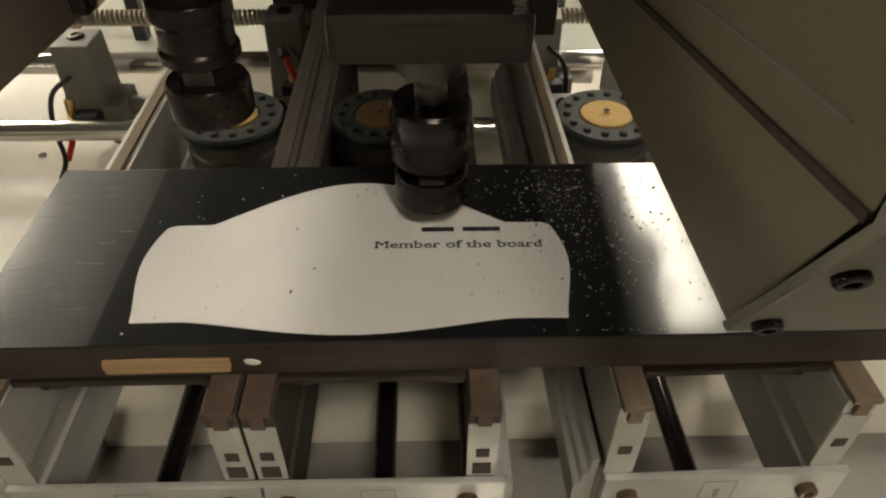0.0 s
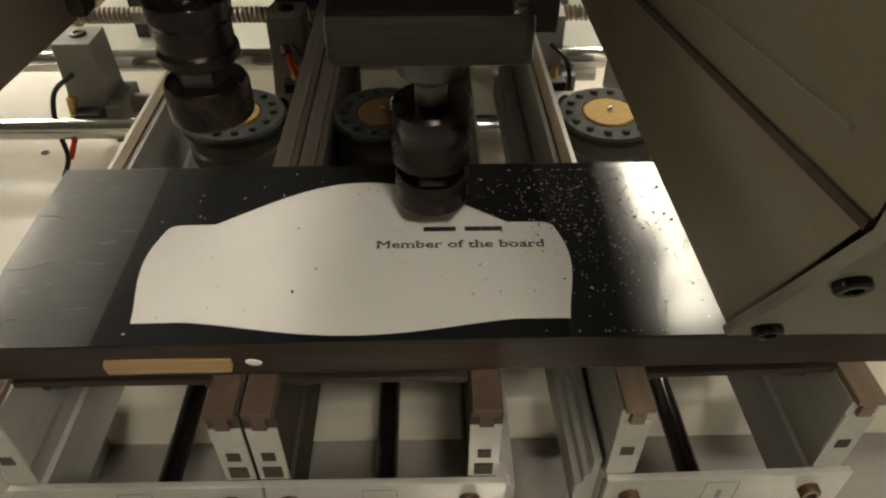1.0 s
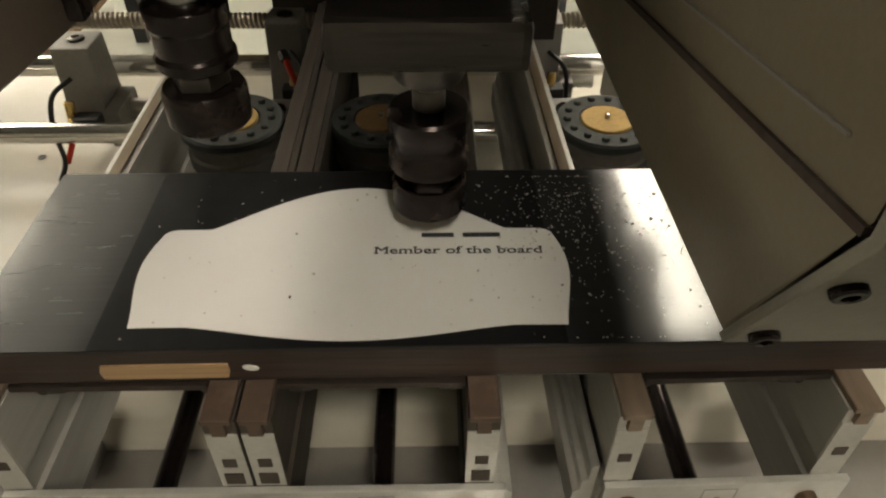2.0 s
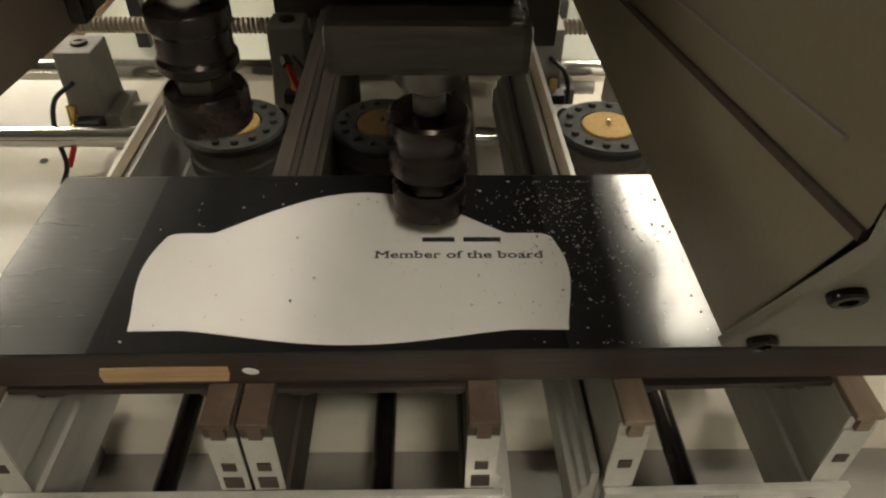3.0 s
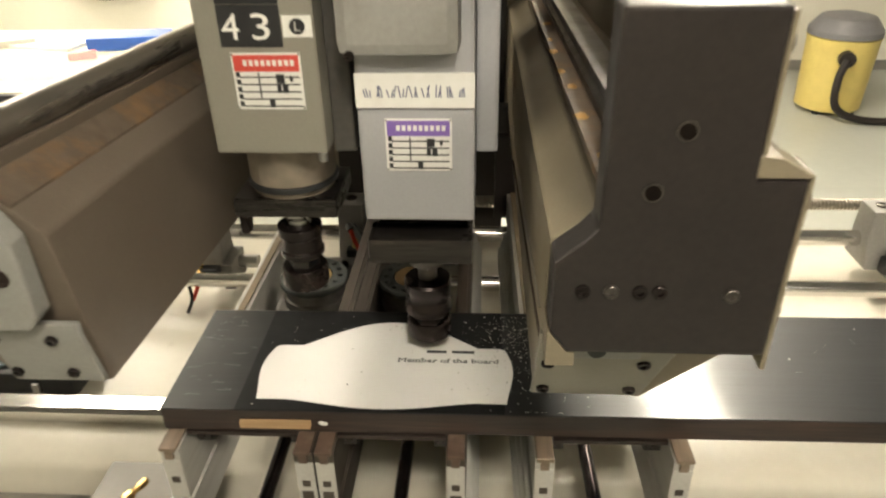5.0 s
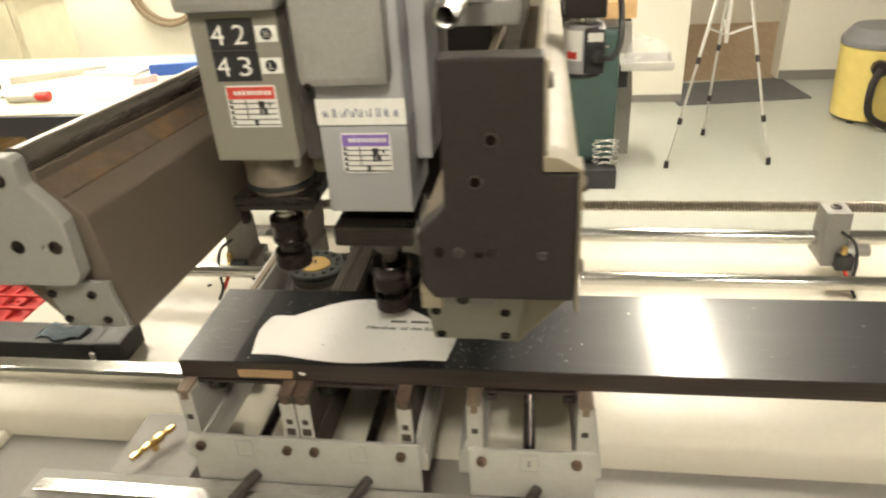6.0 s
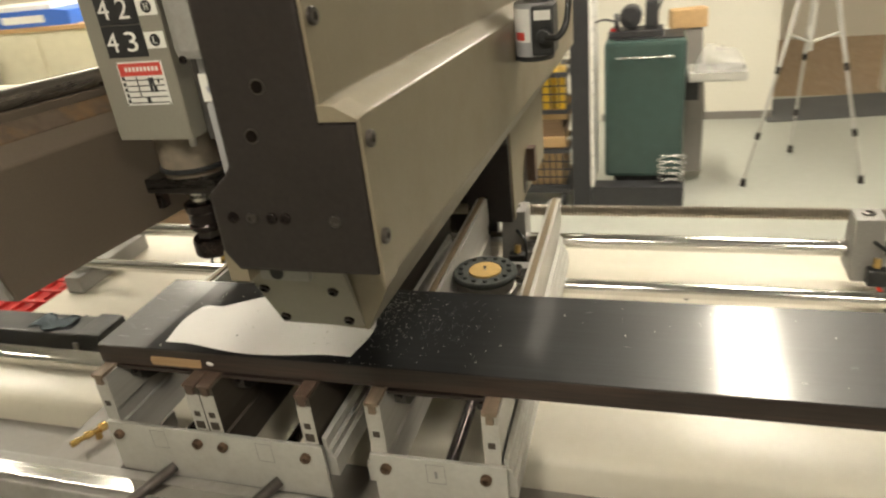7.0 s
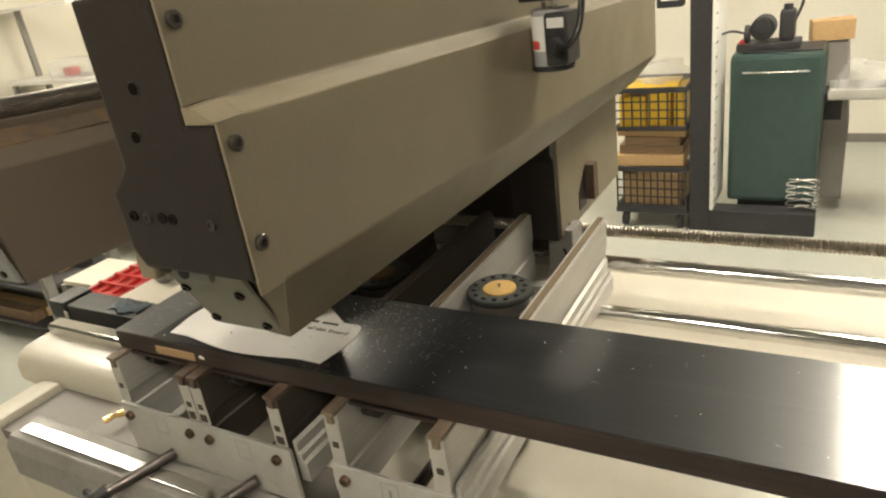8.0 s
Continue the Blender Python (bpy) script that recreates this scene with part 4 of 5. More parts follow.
def motor_olive():
    """Spindle that hangs idle: olive housing with the number plates."""
    t = thing("router_spindle", "olive grey router spindle motor with number plates, raised and idle", "spindle motor", (0.048, 0.115, 0.978), "router spindles")
    spindle_chuck(t, 0.028, 0.106)
    for c in t.children:
        c.matrix_basis = pose(0.003, -0.013, 0.022)
    z0 = 0.214
    part("flange", box(B(), -0.06, 0.057, -0.045, 0.05, 0.128, 0.150), FLANGE, t, "scratched steel flange", bevel=0.003)
    part("flange_lip", box(B(), -0.062, -0.052, -0.03, -0.012, 0.098, 0.1275), DARK_STEEL, t, "bent steel lug", bevel=0.002)
    bm = lathe(B(), [(0.047, 0.1505), (0.047, 0.160), (0.049, 0.166), (0.049, 0.2135)], 0, 0.003, seg=120)
    for i, v in enumerate(bm.verts):
        k = 1 - 0.02 * abs(noise.noise(Vector((math.atan2(v.co.y, v.co.x) * 5, v.co.z * 6, 0))))
        v.co.x, v.co.y = v.co.x * k, 0.003 + (v.co.y - 0.003) * k
    part("boot", bm, BOOT, t, "pleated grey brown collar", smooth=20)
    part("band_clamp", lathe(B(), [(0.0505, 0.157), (0.0515, 0.158), (0.0515, 0.163), (0.0505, 0.164)], 0, 0.003, seg=36), RUBBER, t)
    body = part("housing", box(B(), -0.057, 0.059, -0.066, 0.075, z0, 0.60), MOTOR_OLIVE, t, "olive grey housing", bevel=0.003)
    part("side_cover", box(B(), 0.0595, 0.083, -0.035, 0.085, z0 - 0.01, 0.60), MOTOR_SIDE, t, "dark side cover", bevel=0.003)
    bolt("screw", t, (0.052, -0.06, z0), (0, 0, -1), 0.005, 0.01, STEEL)
    yf = -0.066
    motor_label(body, -0.026, 0.262, 0.068, 0.056, LABEL_RED, yf)
    for z, two, gear in ((0.366, "42", "H"), (0.3265, "43", "L")):
        bk = part("number_plate", box(B(), -0.033, 0.027, yf - 0.001, yf - 0.0002, z - 0.003, z + 0.0355), LABEL_BLACK, body, "black plate with white digits")
        for i, ch in enumerate(two):
            lettering("digit", ch, 0.017, 0.024, WHITE_LABEL, bk, pose(-0.030 + 0.029 * i, yf - 0.001, z + 0.004, 90, 0, 0))
        tg = part("direction_tag", box(B(), 0.0285, 0.0565, yf - 0.001, yf - 0.0002, z + 0.006, z + 0.026), WHITE_LABEL, body, "pale tag with a black disc")
        part("disc", lathe(B(), [(0.0075, 0), (0.0075, 0.0004), (0.0001, 0.0004)], seg=20), LABEL_BLACK, tg).matrix_basis = pose(0.0425, yf - 0.001, z + 0.016, 90, 0, 0)
        lettering("disc_letter", gear, 0.0052, 0.0085, WHITE_LABEL, tg, pose(0.0399, yf - 0.0014, z + 0.0118, 90, 0, 0), 0.0003, 0.0004)
    part("top_casting", box(B(), -0.067, 0.066, -0.085, 0.06, 0.41, 0.55), CAST, t, "grey cast bracket", bevel=0.012)
    return t


def motor_grey():
    """Working spindle: grey housing, engraving the plaque."""
    t = thing("router_spindle", "light grey router spindle motor lowered onto the plaque, engraving", "spindle motor", (0.2, 0.112, 0.901), "router spindles")
    part("cutter", rod(B(), (0, 0, 0.0002), (0, 0, 0.0205), 0.0006, 0.003, seg=10), BRASS, t, "pointed engraving cutter")
    spindle_chuck_low(t)
    z0 = 0.216
    part("flange", box(B(), -0.058, 0.057, -0.076, 0.055, 0.166, 0.197), FLANGE, t, "scratched steel flange", bevel=0.006)
    part("flange_top", box(B(), -0.050, 0.050, -0.040, 0.05, 0.1972, 0.2158), DARK_STEEL, t, "rust-stained dark neck", bevel=0.004)
    body = part("housing", box(B(), -0.059, 0.058, -0.066, 0.07, z0, 0.3395), MOTOR_GREY, t, "light grey housing", bevel=0.004)
    part("housing_upper", box(B(), -0.0585, 0.0575, -0.0655, 0.07, 0.34, 0.66), MOTOR_GREY, t, bevel=0.004)
    part("side_cover", box(B(), 0.0585, 0.082, -0.02, 0.085, z0 + 0.06, 0.66), MOTOR_GREY, t, "grey side cover", bevel=0.004)
    yf = -0.066
    motor_label(body, -0.032, 0.2745, 0.067, 0.056, LABEL_PURPLE, yf)
    tape = part("tape", box(B(), -0.0592, 0.058, yf - 0.0012, yf - 0.0003, 0.3415, 0.376), WHITE_LABEL, t, "strip of white tape with blue writing")
    rng = random.Random(4)
    for i in range(9):
        a = -0.05 + 0.0115 * i
        b = B()
        for k in range(3):
            box(b, -0.0006, 0.0006, yf - 0.0016, yf - 0.0013, 0.0, rng.uniform(0.007, 0.013), pose(a + 0.001 + 0.0024 * k, 0, 0.352, 0, rng.uniform(-18, 18), 0))
        part("writing_bar", b, INK_BLUE, tape)
    part("top_casting", box(B(), -0.071, 0.045, -0.088, 0.06, 0.396, 0.60), CAST, t, "grey cast bracket", bevel=0.012)
    bolt("screw", t, (-0.058, -0.088, 0.398), (0, -1, 0), 0.005, 0.003, DARK_STEEL)
    return t


def spindle_chuck_low(t):
    part("collet_nut", lathe(B(), [(0.006, 0.021), (0.025, 0.0185), (0.0280, 0.021), (0.0280, 0.042), (0.0265, 0.0445), (0.0255, 0.0445), (0.0245, 0.040), (0.0185, 0.039)], seg=40), DARK_STEEL, t, "dark steel collet nut")
    part("hex_collar", rod(B(), (0, 0, 0.0392), (0, 0, 0.0528), 0.0185, seg=6), WORN_STEEL, t, "worn hexagon collar", bevel=0.001)
    part("holder_body", lathe(B(), [(0.020, 0.053), (0.027, 0.055), (0.0295, 0.058), (0.0295, 0.070), (0.0275, 0.073), (0.0275, 0.086), (0.0295, 0.089), (0.0295, 0.1005), (0.0275, 0.103), (0.012, 0.1035)], seg=40), DARK_STEEL, t, "dark steel tool holder")
    part("spindle_nose", lathe(B(), [(0.0115, 0.1037), (0.0115, 0.117), (0.0105, 0.119), (0.013, 0.121), (0.013, 0.125), (0.023, 0.127), (0.0245, 0.130), (0.0245, 0.150), (0.029, 0.152), (0.029, 0.1658)], seg=36), WORN_STEEL, t, "worn spindle nose")


def spindle_carriage():
    """The slide behind both motors, with the nut of its screw."""
    t = thing("spindle_carriage", "dark steel carriage that carries both router spindles", "carriage", (0.125, 0.35, 1.2))
    part("slide_plate", box(B(), -0.15, 0.125, -0.145, -0.11, 0.03, 0.42), MOTOR_SIDE, t, "dark slide plate", bevel=0.004)
    part("slide_body", box(B(), -0.13, 0.12, -0.109, 0.22, 0.01, 0.40), MOTOR_SIDE, t, "dark slide body", bevel=0.006)
    bm = lathe(B(), [(0.055, 0), (0.055, 0.012), (0.05, 0.016), (0.03, 0.016), (0.028, 0.03), (0.018, 0.03)], seg=36)
    bmesh.ops.transform(bm, matrix=pose(0.21, -0.10, 0.215, 90, 0, 0), verts=bm.verts)
    nut = part("screw_nut", bm, CAST, t, "round cast screw nut")
    for k in range(6):
        a = k * math.pi / 3
        bolt("nut_bolt", nut, (0.21 + 0.042 * math.cos(a), -0.116, 0.215 + 0.042 * math.sin(a)), (0, -1, 0), 0.005, 0.004, DARK_STEEL)
    part("nut_bracket", box(B(), 0.1205, 0.27, -0.099, 0.0, 0.12, 0.155), CAST, t, bevel=0.004)
    return t


# ---------------------------------------------------------------- things on and beside the bed
def air_valve():
    t = thing("air_valve", "brass air fitting on a grey metal plate", "air fitting", (-0.229, 0.02, 0.592))
    part("plate", box(B(), -0.06, 0.09, -0.06, 0.09, 0.008, 0.075), TRAY, t, "grey mounting plate", bevel=0.004)
    m = pose(0, 0, 0.092, 0, 0, -25)
    bm = rod(B(), m @ Vector((0, -0.045, 0)), m @ Vector((0, 0.045, 0)), 0.0045, seg=14)
    for a, r in ((-0.045, 0.006), (-0.02, 0.0065), (0.005, 0.008), (0.03, 0.006)):
        rod(bm, m @ Vector((0, a, 0)), m @ Vector((0, a + 0.012, 0)), r, seg=6)
    part("fitting", bm, BRASS, t, "brass hose fitting")
    part("stem", rod(B(), (0, 0, 0.0755), (0, 0, 0.09), 0.006, seg=12), BRASS, t)
    return t


def parts_case():
    t = thing("tool_case", "black plastic case with latches and a grey rag on it", "case", (-0.61, 0.30, 0.6535))
    part("shell", box(B(), -0.17, 0.12, -0.035, 0.04, 0.0, 0.045), RUBBER, t, "black case shell", bevel=0.006)
    part("shell_end", box(B(), 0.122, 0.185, -0.04, 0.045, 0.0, 0.052), RUBBER, t, "black case end", bevel=0.008)
    part("shell_end", box(B(), -0.24, -0.172, -0.04, 0.045, 0.0, 0.052), RUBBER, t, "black case end", bevel=0.008)
    for x in (-0.165, 0.118):
        part("latch", box(B(), x - 0.006, x + 0.006, -0.046, -0.0405, 0.012, 0.03), STEEL, t, "steel latch", bevel=0.001)
    return t


def rag():
    rng = random.Random(8)
    bm = B()
    n = 9
    g = [[bm.verts.new((-0.07 + 0.14 * i / n + rng.uniform(-0.004, 0.004), -0.03 + 0.06 * j / n + 0.012 * math.sin(i), 0.002 + 0.006 * noise.noise(Vector((i * 0.5, j * 0.5, 1))) ** 2 + 0.003 * (i % 2))) for j in range(n + 1)] for i in range(n + 1)]
    for i in range(n):
        for j in range(n):
            bm.faces.new((g[i][j], g[i + 1][j], g[i + 1][j + 1], g[i][j + 1]))
    r = bmesh.ops.solidify(bm, geom=bm.faces[:], thickness=0.0015)
    o = tagged(part("rag", bm, GREY_CLOTH_BLUE, smooth=70), "crumpled blue-grey rag lying on the black case", "rag")
    o.location, o.scale = (-0.58, 0.30, 0.699), (0.75, 0.8, 1)
    return o


def red_tray():
    """Upturned lattice tray on a low steel stand."""
    s = thing("low_stand", "low grey steel stand beside the machine bed", "stand", (-0.95, 0.66, 0))
    part("stand_top", box(B(), -0.16, 0.16, -0.26, 0.26, 0.48, 0.5), GREY_PLATE, s, bevel=0.003)
    part("edge_rail", box(B(), -0.1805, -0.1605, -0.26, 0.26, 0.47, 0.57), GREY_PLATE, s, "grey raised edge rail", bevel=0.002)
    for x in (-0.14, 0.14):
        for y in (-0.24, 0.24):
            part("leg", box(B(), x - 0.018, x + 0.018, y - 0.018, y + 0.018, 0.0, 0.4798), GREY_PLATE, s)
    p = thing("side_cart", "narrow grey steel cart with a white plastic top beside the stand", "cart", (-1.34, 0.70, 0))
    part("cart_top", box(B(), -0.13, 0.15, -0.06, 0.13, 0.482, 0.5), CREAM, p, "white plastic top", bevel=0.003)
    part("shelf", box(B(), -0.13, 0.13, -0.05, 0.12, 0.2, 0.212), GREY_PLATE, p, bevel=0.002)
    for x in (-0.135, 0.135):
        for y in (-0.05, 0.115):
            part("leg", box(B(), x - 0.014, x + 0.014, y - 0.014, y + 0.014, 0.0, 0.4815), GREY_PLATE, p)
    t = thing("red_tray", "red plastic lattice tray lying upturned on the low stand", "tray", (-0.95, 0.66, 0.5005))
    part("shell", box(B(), -0.14, 0.14, -0.24, 0.24, 0.0, 0.075), RED_PLASTIC, t, "red plastic shell", bevel=0.006)
    for i in range(6):
        x = -0.13 + i * 0.052
        part("rib", box(B(), x - 0.005, x + 0.005, -0.235, 0.235, 0.0752, 0.085), RED_PLASTIC, t, bevel=0.001)
    for j in range(9):
        y = -0.23 + j * 0.0575
        part("rib", box(B(), -0.135, 0.135, y - 0.005, y + 0.005, 0.0852, 0.091), RED_PLASTIC, t, bevel=0.001)
    return t


def timber_rack(x, y):
    """Low rack of dark steel angle with planks and boxes on it."""
    t = thing("timber_rack", "low dark steel rack with brown planks beside the bench", "rack", (x, y, 0))
    for i in (-0.62, 0.62):
        for j in (-0.16, 0.16):
            part("post", box(B(), i - 0.02, i + 0.02, j - 0.02, j + 0.02, 0.0, 0.42), GREY_PLATE, t, "grey steel post", bevel=0.001)
    for z in (0.08, 0.28):
        part("shelf", box(B(), -0.6, 0.6, -0.18, 0.18, z, z + 0.015), BLACK_PAINT, t, "dark sheet shelf", bevel=0.002)
    rng = random.Random(31)
    for z in (0.0955, 0.2955):
        for k in range(5):
            q = tagged(part("plank", box(B(), -0.5 * rng.uniform(0.7, 1.1), 0.5 * rng.uniform(0.7, 1.1), -0.028, 0.028, 0.0, rng.uniform(0.03, 0.09)), (WOOD_DARK, CARD, BLACK_PAINT)[(k + int(z * 10)) % 3], bevel=0.002),
                       "brown plank stored on the low dark rack", "plank", "planks on the rack")
            q.location = (x + rng.uniform(-0.04, 0.04), y - 0.13 + 0.065 * k, z)


def crate(name, label, category, loc, w, d, h, material, cells):
    """Open-work plastic crate: floor, rims and bars."""
    t = thing(name, label, category, loc)
    part("bottom", box(B(), -w / 2, w / 2, -d / 2, d / 2, 0, 0.006), material, t)
    for z0, z1, nm in ((0.0065, 0.02, "lower_rim"), (h - 0.025, h, "upper_rim")):
        for x0, x1, y0, y1 in ((-w / 2, w / 2, -d / 2, -d / 2 + 0.01), (-w / 2, w / 2, d / 2 - 0.01, d / 2), (-w / 2, -w / 2 + 0.01, -d / 2 + 0.0105, d / 2 - 0.0105), (w / 2 - 0.01, w / 2, -d / 2 + 0.0105, d / 2 - 0.0105)):
            part(nm, box(B(), x0, x1, y0, y1, z0, z1), material, t, bevel=0.001)
    for i in range(cells + 1):
        x = -w / 2 + 0.004 + (w - 0.008) * i / cells
        for y in (-d / 2 + 0.003, d / 2 - 0.003):
            part("bar", box(B(), x - 0.0035, x + 0.0035, y - 0.0025, y + 0.0025, 0.02, h - 0.025), material, t)
    for k in range(1, 4):
        z = 0.02 + (h - 0.045) * k / 4
        part("cross_bar", box(B(), -w / 2 + 0.002, w / 2 - 0.002, -d / 2 + 0.0008, -d / 2 + 0.0055, z - 0.003, z + 0.003), material, t)
    return t


# ---------------------------------------------------------------- background
def tripod():
    t = thing("camera_tripod", "tall aluminium tripod standing on the grey floor", "tripod", (1.37, 3.0, 0))
    top = Vector((0.0, 0.08, 1.25))
    feet = [Vector((-0.27, -0.10, 0)), Vector((0.275, -0.055, 0)), Vector((0.02, 0.42, 0))]
    part("head", rod(B(), top - Vector((0, 0, 0.02)), top + Vector((0, 0, 0.15)), 0.03, 0.02), BEAM_DARK, t, "black head")
    part("column", rod(B(), top - Vector((0, 0, 0.62)), top, 0.011, seg=12), ALU_PLATE, t)
    for f in feet:
        d = f - top
        a, b, c = top + d * 0.02, top + d * 0.55, top + d * 0.80
        lg = part("leg", rod(B(), a, b, 0.0095, seg=12), ALU_PLATE, t, "aluminium leg")
        part("leg_middle", rod(B(), b, c, 0.0072, seg=12), ALU_PLATE, lg)
        part("leg_lower", rod(B(), c, f + Vector((0, 0, 0.02)), 0.005, seg=12), ALU_PLATE, lg)
        for p in (b, c):
            part("leg_lock", rod(B(), p - d.normalized() * 0.02, p + d.normalized() * 0.016, 0.0125, seg=12), BEAM_DARK, lg, "black leg lock")
        part("rubber_foot", rod(B(), f, f + Vector((0, 0, 0.03)) - d.normalized() * 0.01, 0.014, 0.011, seg=12), BEAM_DARK, lg, "black rubber foot")
        part("brace", rod(B(), top - Vector((0, 0, 0.58)), top + d * 0.42, 0.006, seg=8), ALU_PLATE, t)
    return t


def green_cabinet():
    t = thing("green_cabinet", "dark green enamelled machine cabinet with a handle rail", "cabinet", (0.62, 2.88, 0))
    part("body", box(B(), -0.195, 0.175, -0.18, 0.07, 0.125, 0.79), GREEN, t, "green enamelled body", bevel=0.022)
    part("top_lid", box(B(), -0.15, 0.16, -0.15, 0.06, 0.7905, 0.797), BLACK_PAINT, t, "worn black top sheet", bevel=0.002)
    part("handle", tube(B(), [(-0.12, -0.182, 0.715), (-0.12, -0.205, 0.72), (0.10, -0.205, 0.72), (0.10, -0.182, 0.715)], 0.005), STEEL, t, "steel handle rail")
    hs = part("rear_housing", prism(B(), [(0.1, 0.06), (0.275, 0.06), (0.275, 0.42), (0.25, 0.78), (0.1, 0.79)], "y", 0.072, 0.34), TRAY, t, "grey rear housing", bevel=0.006)
    part("vent_opening", prism(B(), [(0.2755, 0.33), (0.2775, 0.33), (0.2775, 0.41), (0.2755, 0.41)], "y", 0.09, 0.30), BLACK_PAINT, hs, "dark opening")
    part("vent_opening", box(B(), 0.155, 0.245, 0.068, 0.0715, 0.44, 0.55), BLACK_PAINT, hs, "dark opening")
    tr = part("tray", box(B(), 0.19, 0.44, -0.12, 0.0715, 0.575, 0.583), ALU_PLATE, t, "grey metal side tray", bevel=0.002)
    for x0, x1, y0, y1 in ((0.19, 0.44, -0.126, -0.1205), (0.4405, 0.446, -0.126, 0.07), (0.19, 0.44, 0.066, 0.0715)):
        part("tray_rim", box(B(), x0, x1, y0, y1, 0.5835, 0.618), ALU_PLATE, tr, bevel=0.001)
    part("tray_arm", box(B(), 0.176, 0.1895, -0.1, 0.05, 0.56, 0.60), BLACK_PAINT, t)
    zig = []
    for i in range(5):
        z = 0.118 + i * 0.03
        zig += [(0.07, -0.225, z), (0.09, -0.225, z + 0.004), (0.125, -0.225, z + 0.012), (0.16, -0.225, z + 0.004), (0.18, -0.225, z), (0.18, -0.225, z + 0.015), (0.07, -0.225, z + 0.015)]
    part("spring_hose", tube(B(), zig, 0.0032, seg=8), STEEL, t, "folded bright steel spring")
    part("foot", box(B(), -0.15, 0.16, -0.14, 0.05, 0.0, 0.1245), BLACK_PAINT, t)
    return t


def pump_unit():
    t = thing("pump_unit", "small black motor unit with a round dial on the green cabinet", "motor unit", (0.56, 2.84, 0.7975))
    part("base", box(B(), -0.12, 0.13, -0.08, 0.07, 0.0, 0.028), BLACK_PAINT, t, bevel=0.004)
    part("barrel", rod(B(), (-0.02, -0.05, 0.085), (-0.02, 0.06, 0.085), 0.05, seg=20), BLACK_PAINT, t, bevel=0.004)
    c = part("dial", rod(B(), (-0.02, -0.062, 0.10), (-0.02, -0.051, 0.10), 0.026, seg=20), WHITE_LABEL, t, "pale round dial")
    part("dial_rim", lathe(B(), [(0.025, 0), (0.03, 0.0), (0.03, 0.014), (0.0265, 0.014)], seg=20), BLACK_PAINT, c).matrix_basis = pose(-0.02, -0.051, 0.10, 90, 0, 0)
    part("head", box(B(), 0.045, 0.105, -0.05, 0.05, 0.03, 0.155), BLACK_PAINT, t, bevel=0.014)
    part("knob", rod(B(), (0.075, -0.012, 0.155), (0.075, -0.012, 0.178), 0.018, seg=14), BLACK_PAINT, t, bevel=0.003)
    part("flange", rod(B(), (-0.095, 0.0, 0.055), (-0.075, 0.0, 0.055), 0.045, seg=18), BLACK_PAINT, t, bevel=0.003)
    part("red_cap", rod(B(), (-0.10, -0.06, 0.032), (-0.10, -0.045, 0.032), 0.011, seg=12), RED_PLASTIC, t, "small red cap")
    part("lever", tube(B(), [(-0.09, -0.04, 0.07), (-0.14, -0.06, 0.085), (-0.19, -0.08, 0.075)], 0.005, seg=8), BLACK_PAINT, t)
    part("cable", tube(B(), [(0.1, 0.0, 0.1), (0.13, 0.02, 0.2), (0.12, 0.05, 0.4), (0.13, 0.06, 0.7), (0.13, 0.06, 1.1)], 0.006, seg=8), CABLE, t, "black cable rising to the ceiling")
    return t


def black_column():
    t = thing("machine_column", "black painted steel column with a long foot and a ticked stand-in wall strip", "column", (0.33, 2.66, 0))
    part("post", box(B(), -0.055, 0.035, -0.05, 0.05, 0.0, 2.1), BLACK_PAINT, t, bevel=0.004)
    part("foot", box(B(), 0.036, 0.475, -0.05, 0.05, 0.0, 0.105), BLACK_PAINT, t, bevel=0.004)
    # pale strip added in place of the wall that shows past the post
    st = part("wall_strip", box(B(), 0.0355, 0.05, -0.048, 0.24, 0.106, 2.1), WHITE_LABEL, t, "pale strip standing in for the wall behind, with tick marks")
    mb = part("meter_box", box(B(), -0.20, -0.09, -0.03, 0.04, 1.02, 1.24), BLACK_PAINT, t, "small black box with a pale window", bevel=0.008)
    part("meter_window", box(B(), -0.18, -0.11, -0.0325, -0.0303, 1.05, 1.13), WHITE_LABEL, mb)
    part("meter_arm", box(B(), -0.0895, -0.0555, -0.01, 0.01, 1.15, 1.18), BLACK_PAINT, t)
    for i in range(20):
        part("tick", box(B(), 0.0502, 0.0512, -0.046, -0.046 + (0.07 if i % 4 == 0 else 0.035), 0.14 + i * 0.06, 0.146 + i * 0.06), LABEL_BLACK, st)
    return t


def cart():
    t = thing("trolley", "low trolley with black wheels under stacked crates", "trolley", (0.10, 2.75, 0))
    part("deck", box(B(), -0.17, 0.17, -0.15, 0.2, 0.075, 0.10), BLACK_PAINT, t, bevel=0.003)
    for x in (-0.13, 0.13):
        for y in (-0.12, 0.16):
            part("wheel", rod(B(), (x - 0.012, y, 0.036), (x + 0.012, y, 0.036), 0.036, seg=18), RUBBER, t, "black rubber wheel", bevel=0.003)
            part("fork", box(B(), x - 0.018, x + 0.018, y - 0.012, y + 0.012, 0.0725, 0.0749), STEEL, t)


def wood_stack(loc, n, seed, w, h0):
    rng = random.Random(seed)
    z = 0
    for i in range(n):
        h = h0 * rng.uniform(0.7, 1.3)
        a = w * rng.uniform(0.75, 1.0)
        o = tagged(part("wood_block", box(B(), -a / 2, a / 2, -0.12, 0.12, 0, h), WOOD_DARK if i % 3 else CARD, bevel=0.003), "rough brown offcut of wood stacked in the crates", "wood block", "stacked offcuts")
        o.location, o.rotation_euler = (loc[0] + rng.uniform(-0.02, 0.02), loc[1] + rng.uniform(-0.02, 0.02), loc[2] + z), (0, 0, rng.uniform(-0.08, 0.08))
        z += h + 0.0005


